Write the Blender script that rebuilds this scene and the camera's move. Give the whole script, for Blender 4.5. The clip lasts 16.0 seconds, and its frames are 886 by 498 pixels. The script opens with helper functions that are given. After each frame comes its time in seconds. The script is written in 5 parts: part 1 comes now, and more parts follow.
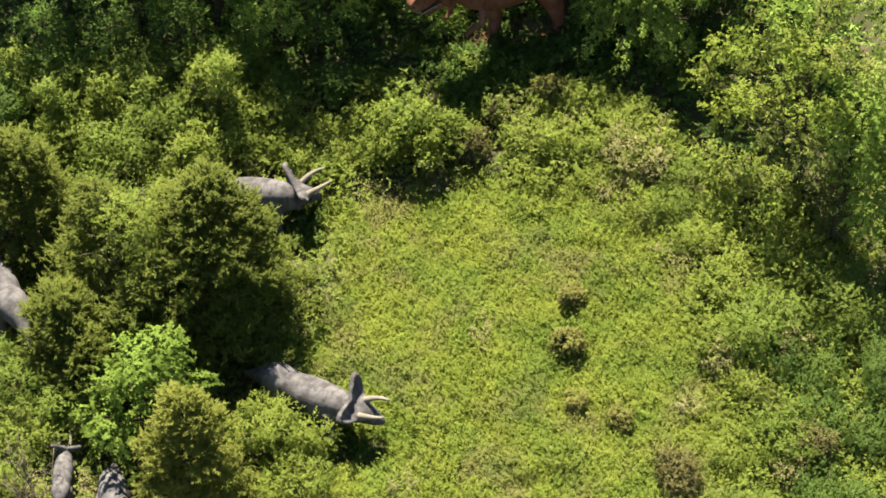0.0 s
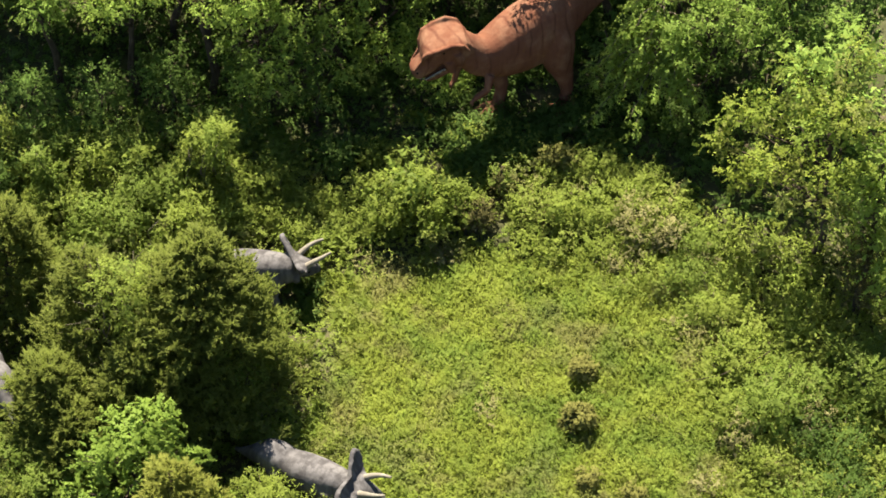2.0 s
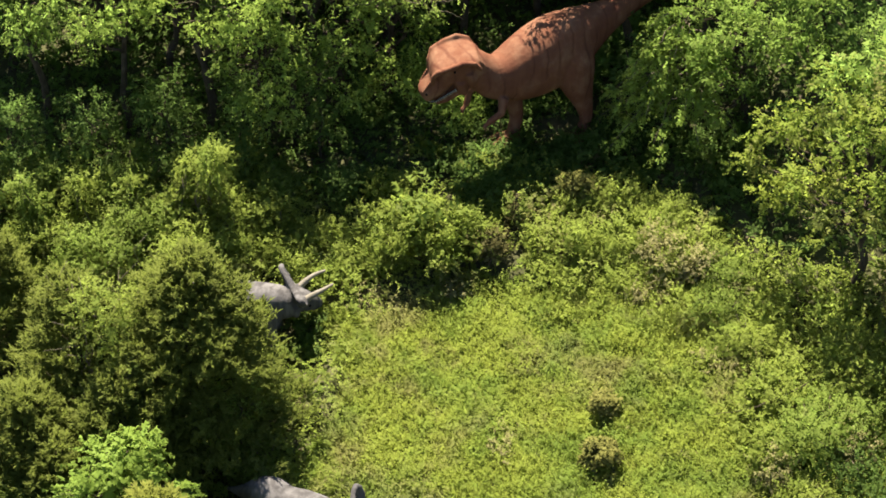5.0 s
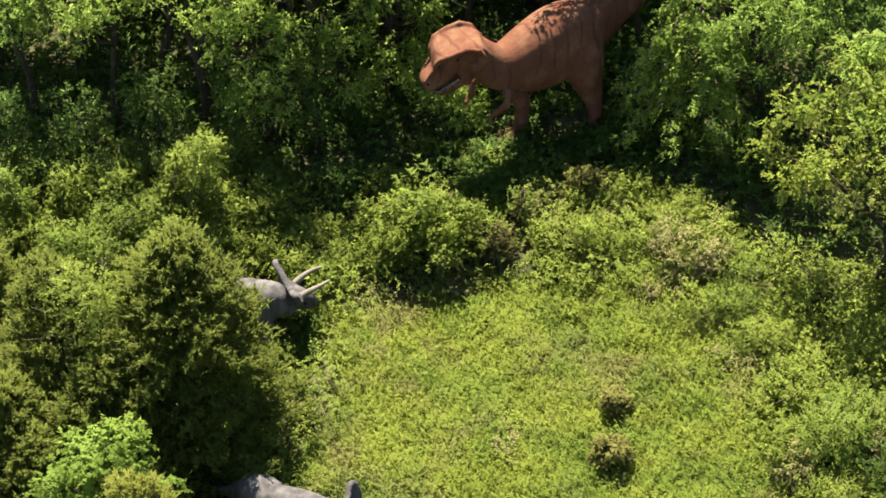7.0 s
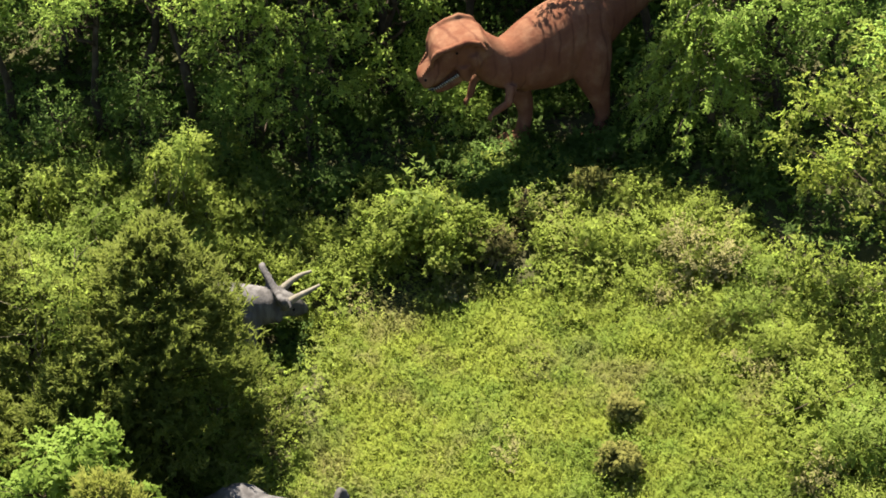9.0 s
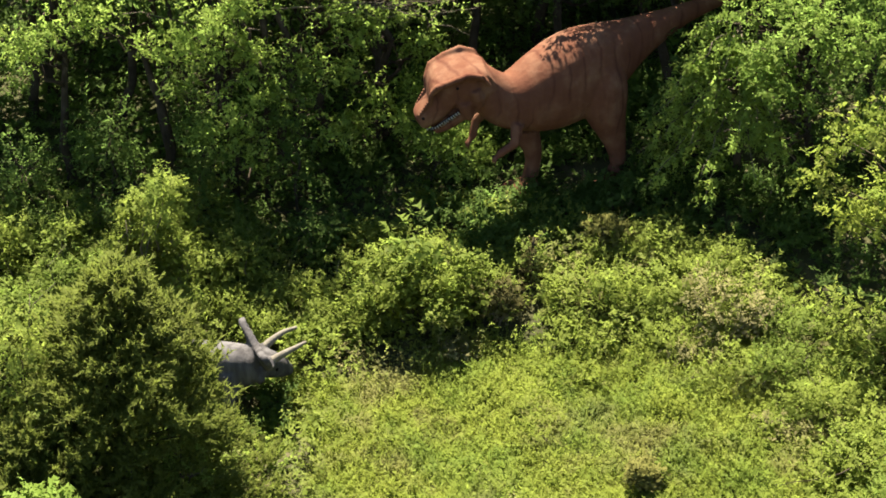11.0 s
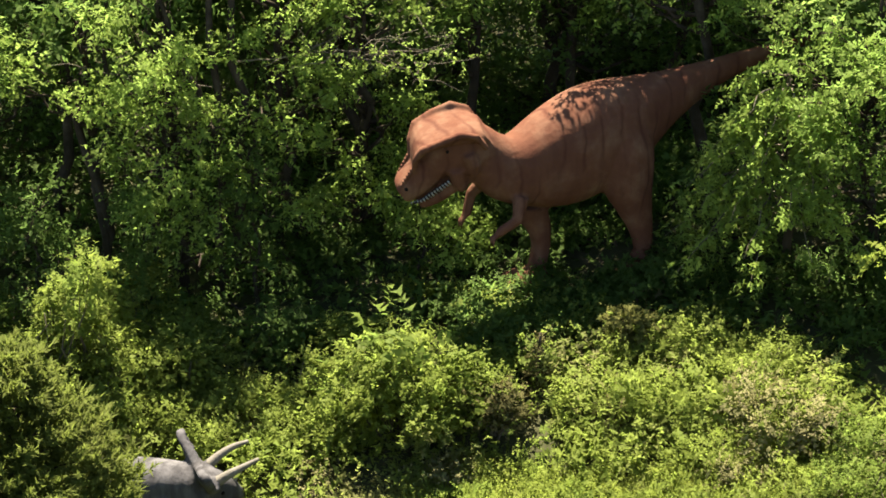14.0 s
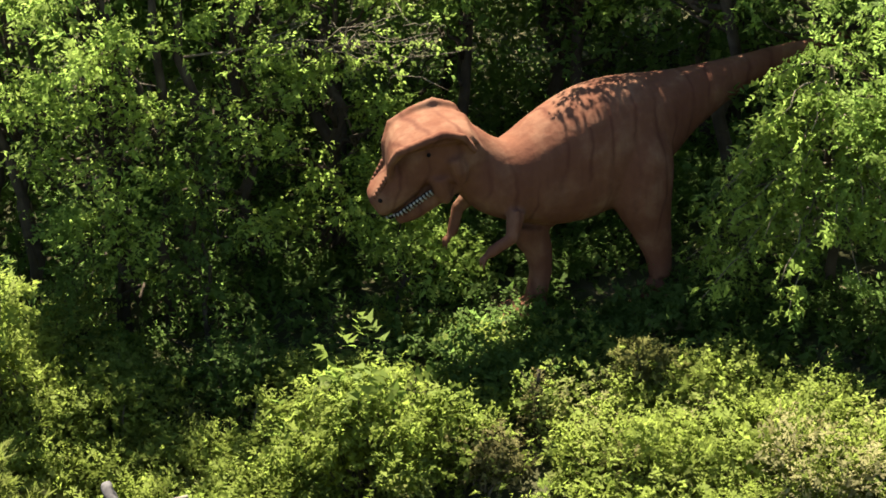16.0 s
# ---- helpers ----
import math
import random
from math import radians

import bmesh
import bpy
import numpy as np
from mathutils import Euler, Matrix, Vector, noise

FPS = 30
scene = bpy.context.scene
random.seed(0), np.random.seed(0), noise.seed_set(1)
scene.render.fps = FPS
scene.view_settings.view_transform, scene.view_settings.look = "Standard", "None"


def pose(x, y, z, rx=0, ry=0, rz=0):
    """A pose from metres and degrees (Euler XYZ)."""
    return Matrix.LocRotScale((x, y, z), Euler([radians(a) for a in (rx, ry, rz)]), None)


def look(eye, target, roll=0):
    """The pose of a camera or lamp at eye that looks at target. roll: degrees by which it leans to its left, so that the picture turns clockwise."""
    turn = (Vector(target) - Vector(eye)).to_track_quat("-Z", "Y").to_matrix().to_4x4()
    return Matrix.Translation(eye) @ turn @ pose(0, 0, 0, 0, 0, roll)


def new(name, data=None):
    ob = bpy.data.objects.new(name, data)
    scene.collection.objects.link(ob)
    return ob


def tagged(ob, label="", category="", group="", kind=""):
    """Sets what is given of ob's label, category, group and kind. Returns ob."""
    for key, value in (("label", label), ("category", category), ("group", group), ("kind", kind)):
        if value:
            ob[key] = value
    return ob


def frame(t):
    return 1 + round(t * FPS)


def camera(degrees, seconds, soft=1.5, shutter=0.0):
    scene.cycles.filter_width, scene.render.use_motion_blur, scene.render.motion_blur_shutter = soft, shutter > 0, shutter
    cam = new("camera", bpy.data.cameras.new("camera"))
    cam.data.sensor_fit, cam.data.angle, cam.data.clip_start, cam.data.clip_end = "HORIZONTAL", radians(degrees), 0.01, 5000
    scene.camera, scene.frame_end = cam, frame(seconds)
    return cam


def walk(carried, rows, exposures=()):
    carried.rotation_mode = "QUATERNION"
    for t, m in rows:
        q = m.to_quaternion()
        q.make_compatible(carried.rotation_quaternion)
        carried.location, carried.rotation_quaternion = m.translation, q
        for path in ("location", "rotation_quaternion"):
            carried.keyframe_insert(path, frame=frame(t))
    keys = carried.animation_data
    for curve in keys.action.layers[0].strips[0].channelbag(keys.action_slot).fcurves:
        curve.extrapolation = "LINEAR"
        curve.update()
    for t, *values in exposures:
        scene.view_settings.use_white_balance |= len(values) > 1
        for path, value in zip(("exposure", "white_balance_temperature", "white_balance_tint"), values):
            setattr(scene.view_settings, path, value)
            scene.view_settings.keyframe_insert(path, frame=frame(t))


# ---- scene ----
cam = camera(23.0, 16.0, soft=1.7)
# seconds, place in metres, turn in degrees
PATH = [
    (0.0, -4.000, -42.419, 39.556, 46.971, -0.007, -0.010),
    (0.5, -4.013, -42.202, 38.867, 47.807, -0.006, 0.016),
    (1.0, -4.025, -41.991, 38.164, 48.733, 0.006, 0.000),
    (1.5, -4.037, -41.793, 37.410, 49.635, 0.009, 0.002),
    (2.0, -4.040, -41.616, 36.618, 50.529, 0.027, 0.057),
    (2.5, -4.023, -41.445, 35.801, 51.403, 0.108, 0.111),
    (3.0, -3.990, -41.289, 34.970, 52.205, 0.194, 0.183),
    (3.5, -3.931, -41.119, 34.113, 52.907, 0.272, 0.264),
    (4.0, -3.854, -40.930, 33.242, 53.556, 0.351, 0.359),
    (6.5, -3.713, -40.095, 28.765, 57.003, 0.401, 0.652),
    (7.0, -3.648, -39.901, 27.869, 57.652, 0.445, 0.745),
    (7.5, -3.591, -39.704, 26.969, 58.298, 0.473, 0.825),
    (8.0, -3.533, -39.449, 26.060, 58.981, 0.465, 0.891),
    (10.5, -3.230, -36.049, 21.769, 62.702, 0.681, 1.265),
    (11.0, -3.200, -35.101, 20.960, 63.467, 0.743, 1.323),
    (11.5, -3.163, -34.103, 20.159, 64.237, 0.803, 1.393),
    (12.0, -3.116, -33.046, 19.363, 64.997, 0.862, 1.477),
    (12.5, -3.052, -31.938, 18.580, 65.737, 0.883, 1.564),
    (13.0, -2.964, -30.774, 17.813, 66.457, 0.894, 1.672),
    (13.5, -2.863, -29.580, 17.055, 67.171, 0.915, 1.811),
    (14.0, -2.755, -28.384, 16.289, 67.905, 0.947, 1.981),
    (14.5, -2.661, -27.179, 15.484, 68.660, 0.993, 2.124),
    (15.0, -2.593, -25.966, 14.652, 69.400, 1.009, 2.219),
    (15.5, -2.544, -24.729, 13.797, 70.098, 0.968, 2.301),
    (16.0, -2.508, -23.475, 12.949, 70.787, 0.979, 2.350)
]
walk(cam, [(t, pose(x, y, z, rx, ry, rz)) for t, x, y, z, rx, ry, rz in PATH],
     exposures=[(0.0, 2.50), (8.0, 2.54), (11.5, 2.56), (14.0, 2.64), (16.0, 2.69)])

# ---- light ----
SUN_ELEV, SUN_AZ = radians(66.5), radians(-20)      # azimuth from +y towards +x
world = bpy.data.worlds.new("sky")
scene.world = world
world.use_nodes = True
wn = world.node_tree
sky = wn.nodes.new("ShaderNodeTexSky")
sky.sky_type = 'NISHITA'
sky.sun_disc = False
sky.sun_elevation = SUN_ELEV
sky.sun_rotation = SUN_AZ
sky.altitude, sky.air_density, sky.dust_density = 400, 0.9, 0.2
wn.links.new(sky.outputs[0], wn.nodes["Background"].inputs[0])
wn.nodes["Background"].inputs[1].default_value = 0.05
sun_data = bpy.data.lights.new("sun", 'SUN')
sun_data.energy, sun_data.angle, sun_data.color = 5.0, radians(0.53), (1.0, 0.915, 0.80)
sun = new("sun", sun_data)
sun.matrix_world = look(Vector((math.sin(SUN_AZ) * math.cos(SUN_ELEV), math.cos(SUN_AZ) * math.cos(SUN_ELEV), math.sin(SUN_ELEV))) * 60, (0, 0, 0))
scene.view_settings.exposure = 2.37

# ---- materials ----
def nodes_of(name):
    m = bpy.data.materials.new(name)
    m.use_nodes = True
    nt = m.node_tree
    return m, nt, nt.nodes["Principled BSDF"], nt.nodes["Material Output"]


def ramp(nt, stops):
    r = nt.nodes.new("ShaderNodeValToRGB")
    e = r.color_ramp.elements
    while len(e) < len(stops):
        e.new(0.5)
    for el, (p, c) in zip(e, stops):
        el.position, el.color = p, (*c, 1)
    return r


def noise_tex(nt, scale, detail=4, rough=0.55):
    tc = nt.nodes.new("ShaderNodeTexCoord")
    n = nt.nodes.new("ShaderNodeTexNoise")
    n.inputs["Scale"].default_value, n.inputs["Detail"].default_value, n.inputs["Roughness"].default_value = scale, detail, rough
    nt.links.new(tc.outputs["Object"], n.inputs["Vector"])
    return n


def mix_col(nt, fac, a, b, mode="MIX"):
    m = nt.nodes.new("ShaderNodeMix")
    m.data_type, m.blend_type = 'RGBA', mode
    for sock, v in ((m.inputs[0], fac), (m.inputs[6], a), (m.inputs[7], b)):
        if isinstance(v, (int, float)):
            sock.default_value = v
        elif isinstance(v, tuple):
            sock.default_value = (*v, 1)
        else:
            nt.links.new(v, sock)
    return m.outputs[2]


def leaf_mat(name, dark, mid, light, through_col, transl=0.58, rough=0.65, patch=0.35, tan=0.26, lush=0.25, edge=0.5, odds=0.55):
    """Leaves: each one its own tone, patches a metre wide, light shining through the blade."""
    m, nt, bsdf, out = nodes_of(name)
    geo = nt.nodes.new("ShaderNodeNewGeometry")
    r = ramp(nt, [(0.0, dark), (0.5, mid), (1.0, light)])
    n = noise_tex(nt, 0.9, 3)
    ma = nt.nodes.new("ShaderNodeMath")
    ma.operation = 'MULTIPLY_ADD'
    ma.inputs[1].default_value, ma.inputs[2].default_value = patch * 2.0, 0.5 - patch - odds / 2
    nt.links.new(n.outputs["Fac"], ma.inputs[0])
    ad = nt.nodes.new("ShaderNodeMath")
    ad.operation = 'MULTIPLY_ADD'
    ad.inputs[1].default_value = odds
    nt.links.new(geo.outputs["Random Per Island"], ad.inputs[0])
    nt.links.new(ma.outputs[0], ad.inputs[2])
    nt.links.new(ad.outputs[0], r.inputs[0])
    # drier, straw-coloured patches
    n2 = noise_tex(nt, 0.55, 5, 0.65)
    r2 = ramp(nt, [(edge + .03, (0, 0, 0)), (edge + .13, (tan * 2, tan * 2, tan * 2))])
    nt.links.new(n2.outputs["Fac"], r2.inputs[0])
    tone = mix_col(nt, r2.outputs[0], r.outputs[0], (0.175, 0.142, 0.070))
    # fresher, greener patches
    n3 = noise_tex(nt, 0.75, 5, 0.6)
    r3 = ramp(nt, [(edge - .03, (0, 0, 0)), (edge + .15, (lush, lush, lush))])
    nt.links.new(n3.outputs["Fac"], r3.inputs[0])
    mp = nt.nodes.new("ShaderNodeMapping")
    mp.inputs["Location"].default_value = (17, 5, 3)
    tc = nt.nodes.new("ShaderNodeTexCoord")
    nt.links.new(tc.outputs["Object"], mp.inputs[0])
    nt.links.new(mp.outputs[0], n3.inputs["Vector"])
    tone = mix_col(nt, r3.outputs[0], tone, (0.072, 0.138, 0.022))
    nt.links.new(tone, bsdf.inputs["Base Color"])
    bsdf.inputs["Roughness"].default_value = rough
    bsdf.inputs["Specular IOR Level"].default_value = 0.08
    tr = nt.nodes.new("ShaderNodeBsdfTranslucent")
    nt.links.new(mix_col(nt, 0.4, tone, through_col), tr.inputs["Color"])
    mx = nt.nodes.new("ShaderNodeMixShader")
    mx.inputs[0].default_value = transl
    nt.links.new(bsdf.outputs[0], mx.inputs[1])
    nt.links.new(tr.outputs[0], mx.inputs[2])
    nt.links.new(mx.outputs[0], out.inputs["Surface"])
    return m


def rough_mat(name, c1, c2, c3, scale, rough=0.85, bump=0.3, bump_scale=None, stretch=None, spec=0.3):
    m, nt, bsdf, out = nodes_of(name)
    n = noise_tex(nt, scale, 6, 0.6)
    n2 = noise_tex(nt, bump_scale or scale * 7, 5, 0.65)
    if stretch:
        mp = nt.nodes.new("ShaderNodeMapping")
        mp.inputs["Scale"].default_value = stretch
        tc = nt.nodes.new("ShaderNodeTexCoord")
        nt.links.new(tc.outputs["Object"], mp.inputs[0])
        nt.links.new(mp.outputs[0], n2.inputs["Vector"])
    r = ramp(nt, [(0.3, c1), (0.52, c2), (0.72, c3)])
    nt.links.new(n.outputs["Fac"], r.inputs[0])
    fine = ramp(nt, [(0.3, (0.6, 0.6, 0.6)), (0.7, (1, 1, 1))])
    nt.links.new(n2.outputs["Fac"], fine.inputs[0])
    nt.links.new(mix_col(nt, 0.8, r.outputs[0], fine.outputs[0], "MULTIPLY"), bsdf.inputs["Base Color"])
    b = nt.nodes.new("ShaderNodeBump")
    b.inputs["Strength"].default_value, b.inputs["Distance"].default_value = bump, 0.03
    nt.links.new(n2.outputs["Fac"], b.inputs["Height"])
    nt.links.new(b.outputs[0], bsdf.inputs["Normal"])
    bsdf.inputs["Roughness"].default_value = rough
    bsdf.inputs["Specular IOR Level"].default_value = spec
    return m


GREEN = leaf_mat("shrub_leaf", (0.098, 0.130, 0.021), (0.132, 0.172, 0.030), (0.168, 0.210, 0.039), (0.230, 0.345, 0.064), odds=.42)
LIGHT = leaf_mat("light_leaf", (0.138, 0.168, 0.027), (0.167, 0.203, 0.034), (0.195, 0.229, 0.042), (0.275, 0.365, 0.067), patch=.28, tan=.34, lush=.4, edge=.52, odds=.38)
MAPLE = leaf_mat("maple_leaf", (0.108, 0.154, 0.022), (0.134, 0.190, 0.029), (0.160, 0.220, 0.038), (0.275, 0.410, 0.092), transl=0.5, tan=0, lush=0)
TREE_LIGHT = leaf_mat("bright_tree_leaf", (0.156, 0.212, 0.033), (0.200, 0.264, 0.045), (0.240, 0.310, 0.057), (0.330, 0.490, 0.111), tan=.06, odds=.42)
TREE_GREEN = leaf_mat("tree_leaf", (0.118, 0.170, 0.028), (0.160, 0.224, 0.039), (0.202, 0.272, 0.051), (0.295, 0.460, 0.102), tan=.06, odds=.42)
# leaf colour lowered to stand in for shade in the wood and hollows
SHADE_TONED = leaf_mat("shade_toned_leaf", (0.047, 0.077, 0.015), (0.074, 0.114, 0.022), (0.104, 0.152, 0.031), (0.190, 0.310, 0.072), tan=.04)
HERB = leaf_mat("herb_leaf", (0.163, 0.198, 0.027), (0.196, 0.232, 0.035), (0.230, 0.260, 0.045), (0.305, 0.385, 0.065), tan=.3, lush=.5, edge=.47, odds=.28)
GRASS = leaf_mat("grass_blade", (0.156, 0.184, 0.026), (0.204, 0.232, 0.036), (0.258, 0.276, 0.052), (0.330, 0.390, 0.082), transl=0.4, tan=.3, lush=.5, edge=.47, odds=.4)
CEDAR = leaf_mat("cedar_needle", (0.072, 0.090, 0.015), (0.106, 0.125, 0.021), (0.142, 0.160, 0.028), (0.180, 0.232, 0.042), transl=0.5, rough=0.7, tan=.05, lush=0)
DRY = leaf_mat("dry_leaf", (0.044, 0.043, 0.013), (0.076, 0.069, 0.022), (0.118, 0.106, 0.037), (0.152, 0.122, 0.039), transl=0.25, rough=0.8, lush=0)
STRAW = leaf_mat("straw_leaf", (0.110, 0.104, 0.037), (0.148, 0.138, 0.052), (0.194, 0.179, 0.072), (0.213, 0.198, 0.065), transl=0.3, rough=0.8, tan=.3, lush=0)
OLIVE = leaf_mat("olive_needle", (0.105, 0.104, 0.025), (0.139, 0.136, 0.033), (0.179, 0.167, 0.047), (0.184, 0.199, 0.070), transl=0.4, rough=0.8, tan=.3, lush=0)
GOLD = leaf_mat("golden_needle", (0.110, 0.122, 0.020), (0.148, 0.158, 0.027), (0.190, 0.195, 0.038), (0.240, 0.290, 0.058), transl=0.5, rough=0.7, tan=.05, lush=0)
BARK = rough_mat("bark", (0.028, 0.021, 0.013), (0.052, 0.040, 0.026), (0.086, 0.068, 0.046), 3.0, bump=0.8, bump_scale=14, stretch=(1, 1, 0.2), spec=0.06)
TWIG = rough_mat("grey_twig", (0.075, 0.058, 0.034), (0.125, 0.098, 0.060), (0.18, 0.15, 0.10), 5.0)
SOIL = rough_mat("mossy_soil", (0.034, 0.036, 0.015), (0.050, 0.050, 0.021), (0.082, 0.067, 0.038), 1.3, rough=0.95, bump=0.7, spec=0.05)


# ---- building tools ----
rng = np.random.default_rng(7)


def quick_mesh(name, verts, tris, mats):
    """A mesh from arrays of places and triangles."""
    me = bpy.data.meshes.new(name)
    normals = np.ascontiguousarray(verts[:, 3:], dtype=np.float32)
    verts = np.ascontiguousarray(verts[:, :3], dtype=np.float32)
    tris = np.ascontiguousarray(tris, dtype=np.int32)
    me.vertices.add(len(verts))
    me.vertices.foreach_set("co", verts.ravel())
    me.loops.add(tris.size)
    me.loops.foreach_set("vertex_index", tris.ravel())
    me.polygons.add(len(tris))
    me.polygons.foreach_set("loop_start", np.arange(0, tris.size, 3, dtype=np.int32))
    me.update(calc_edges=True)
    if normals.shape[1] == 3:
        me.attributes.new("custom_normal", 'FLOAT_VECTOR', 'POINT').data.foreach_set("vector", normals.ravel())
    for m in mats:
        me.materials.append(m)
    return me


def unit(v):
    return v / (np.linalg.norm(v, axis=-1, keepdims=True) + 1e-9)


def blades(P, axis, normal, length, width, fold=0.25, droop=0.0, soft=None, blend=0.45, thin=False):
    """Leaves: base at P, pointing along axis, facing normal; folded along the midrib, or a plain sliver if thin.
    soft is the way the clump faces: the leaf's shading leans towards it, as a downy, curved blade's does."""
    axis = unit(axis)
    if soft is None:
        soft = np.broadcast_to(np.array([0, 0, 1.0]), P.shape)
    normal = np.where((normal * soft).sum(1, keepdims=True) < 0, -normal, normal)
    side = unit(np.cross(axis, normal))
    nrm = np.cross(side, axis)
    sh = unit(nrm * (1 - blend) + unit(soft) * blend)
    L, Wd = length[:, None], width[:, None]
    n = len(P)
    if thin:
        v = np.stack([P + side * Wd / 2, P + axis * L - nrm * L * droop, P - side * Wd / 2], 1)
        t = np.arange(n * 3).reshape(-1, 3)
        k = 3
    else:
        mid = P + axis * L * 0.45
        v = np.stack([P, mid + side * Wd / 2 + nrm * Wd * fold, P + axis * L - nrm * L * droop, mid - side * Wd / 2 + nrm * Wd * fold], 1)
        i = np.arange(n)[:, None] * 4
        t = np.concatenate([i + np.array([[0, 1, 2]]), i + np.array([[0, 2, 3]])], 1).reshape(-1, 3)
        k = 4
    return np.concatenate([v.reshape(-1, 3), np.repeat(sh, k, 0)], 1), t


def merge(chunks):
    vs, ts, k = [], [], 0
    for v, t in chunks:
        vs.append(v)
        ts.append(t + k)
        k += len(v)
    return np.concatenate(vs), np.concatenate(ts)


def sprays(centres, out, per, spread, size, aspect=0.6, up=0.7, flat=0.55, jitter=0.5, droop=0.1, thin=False, twig=9, blend=.65):
    """Clusters of leafy twigs round each centre; out is the way each cluster hangs. The leaves of a twig stand to both sides of it and face one way."""
    k = max(1, round(per / twig))
    n = len(centres) * k
    o = np.repeat(unit(out), k, 0)
    off = rng.normal(0, 1, (n, 3)) * np.array([spread, spread, spread * flat])
    root = np.repeat(centres, k, 0) + off
    way = unit(o * 0.7 + unit(off) * 0.5 + rng.normal(0, .45, (n, 3)) - np.array([0, 0, .1 + droop]))
    face = unit(np.array([0, 0, 1.0]) * up + o * 0.35 + rng.normal(0, jitter, (n, 3)))
    side = unit(np.cross(way, face))
    s = ((np.arange(twig) + .5) / twig + rng.normal(0, .06, (n, twig)))[..., None]
    ln = (spread * rng.uniform(1.3, 2.9, n))[:, None, None]
    sg = np.where(np.arange(twig) % 2, 1.0, -1.0)[None, :, None]
    P = root[:, None] + way[:, None] * s * ln + rng.normal(0, .12, (n, twig, 3)) * spread - np.array([0, 0, 1.0]) * droop * s ** 2 * ln
    ax = unit(way[:, None] * .6 + side[:, None] * sg * .8 + rng.normal(0, .3, (n, twig, 3)))
    nm = unit(face[:, None] + rng.normal(0, jitter * .55, (n, twig, 3)))
    L = (size * rng.uniform(0.65, 1.25, (n, twig)) * (1.15 - .35 * s[..., 0])).ravel()
    soft = np.repeat(o + unit(off) * .6 + face * .5, twig, 0)
    return blades(P.reshape(-1, 3), ax.reshape(-1, 3), nm.reshape(-1, 3), L, L * aspect * rng.uniform(0.8, 1.2, len(L)), droop=droop, soft=soft, thin=thin, blend=blend)


def lobe_centres(lobes, dens, shell=0.75, low=-0.45):
    """Cluster centres on the shells of lumps (x, y, z, rx, ry, rz), dens per square metre."""
    cs, os_ = [], []
    for x, y, z, rx, ry, rz in lobes:
        n = max(6, int(dens * 4 * math.pi * ((rx * ry + rx * rz + ry * rz) / 3)))
        d = unit(rng.normal(0, 1, (n, 3)))
        keep = d[:, 2] > low
        d = d[keep]
        lump = 1 + 0.16 * np.sin(d[:, 0] * 7 + x * 3) * np.sin(d[:, 1] * 6 + y * 2) + 0.12 * np.sin(d[:, 2] * 9 + z)
        hole = np.sin(d[:, 0] * 5.1 + x * 5) + np.sin(d[:, 1] * 5.7 + y * 4) + np.sin(d[:, 2] * 6.3 + z * 3)
        d, lump = d[hole > -1.15], lump[hole > -1.15]
        tuft = np.sin(d[:, 0] * 13 + z * 7) * np.sin(d[:, 1] * 12 + x * 5) * np.sin(d[:, 2] * 11 + y * 3)
        lump = lump + 0.28 * tuft
        r = (shell + (1 - shell) * rng.random(len(d)) ** 0.6) * lump + rng.normal(0, 0.10, len(d))
        cs.append(np.array([x, y, z]) + d * r[:, None] * np.array([rx, ry, rz]))
        os_.append(unit(d + np.array([0, 0, 0.15])))
    return np.concatenate(cs), np.concatenate(os_)


def tube(path, radii, seg=6):
    """A tapered limb through the points of path."""
    path = np.asarray(path, float)
    n = len(path)
    tan = unit(np.gradient(path, axis=0))
    ref = np.array([0.31, 0.92, 0.23])
    a = unit(np.cross(tan, ref))
    b = np.cross(tan, a)
    ang = np.linspace(0, 2 * math.pi, seg, endpoint=False)
    ring = a[:, None] * np.cos(ang)[None, :, None] + b[:, None] * np.sin(ang)[None, :, None]
    v = (path[:, None] + ring * np.asarray(radii)[:, None, None]).reshape(-1, 3)
    t = []
    for i in range(n - 1):
        for j in range(seg):
            p, q = i * seg + j, i * seg + (j + 1) % seg
            t += [(p, q, q + seg), (p, q + seg, p + seg)]
    v = np.concatenate([v, path[:1], path[-1:]])
    for j in range(seg):
        t += [(n * seg, (j + 1) % seg, j), (n * seg + 1, (n - 1) * seg + j, (n - 1) * seg + (j + 1) % seg)]
    return v, np.array(t)


def limb(a, b, r0, r1, bend=0.12, n=6, seg=6):
    """A crooked branch from a to b."""
    a, b = np.asarray(a, float), np.asarray(b, float)
    s = np.linspace(0, 1, n)[:, None]
    L = np.linalg.norm(b - a)
    k = rng.normal(0, bend * L / 2, (n, 3)) * np.sin(s * math.pi)
    return tube(a + (b - a) * s + k, r0 + (r1 - r0) * s[:, 0], seg)


def part(name, me, parent, label=""):
    ob = new(name, me)
    ob.parent = parent
    if label:
        tagged(ob, label)
    return ob


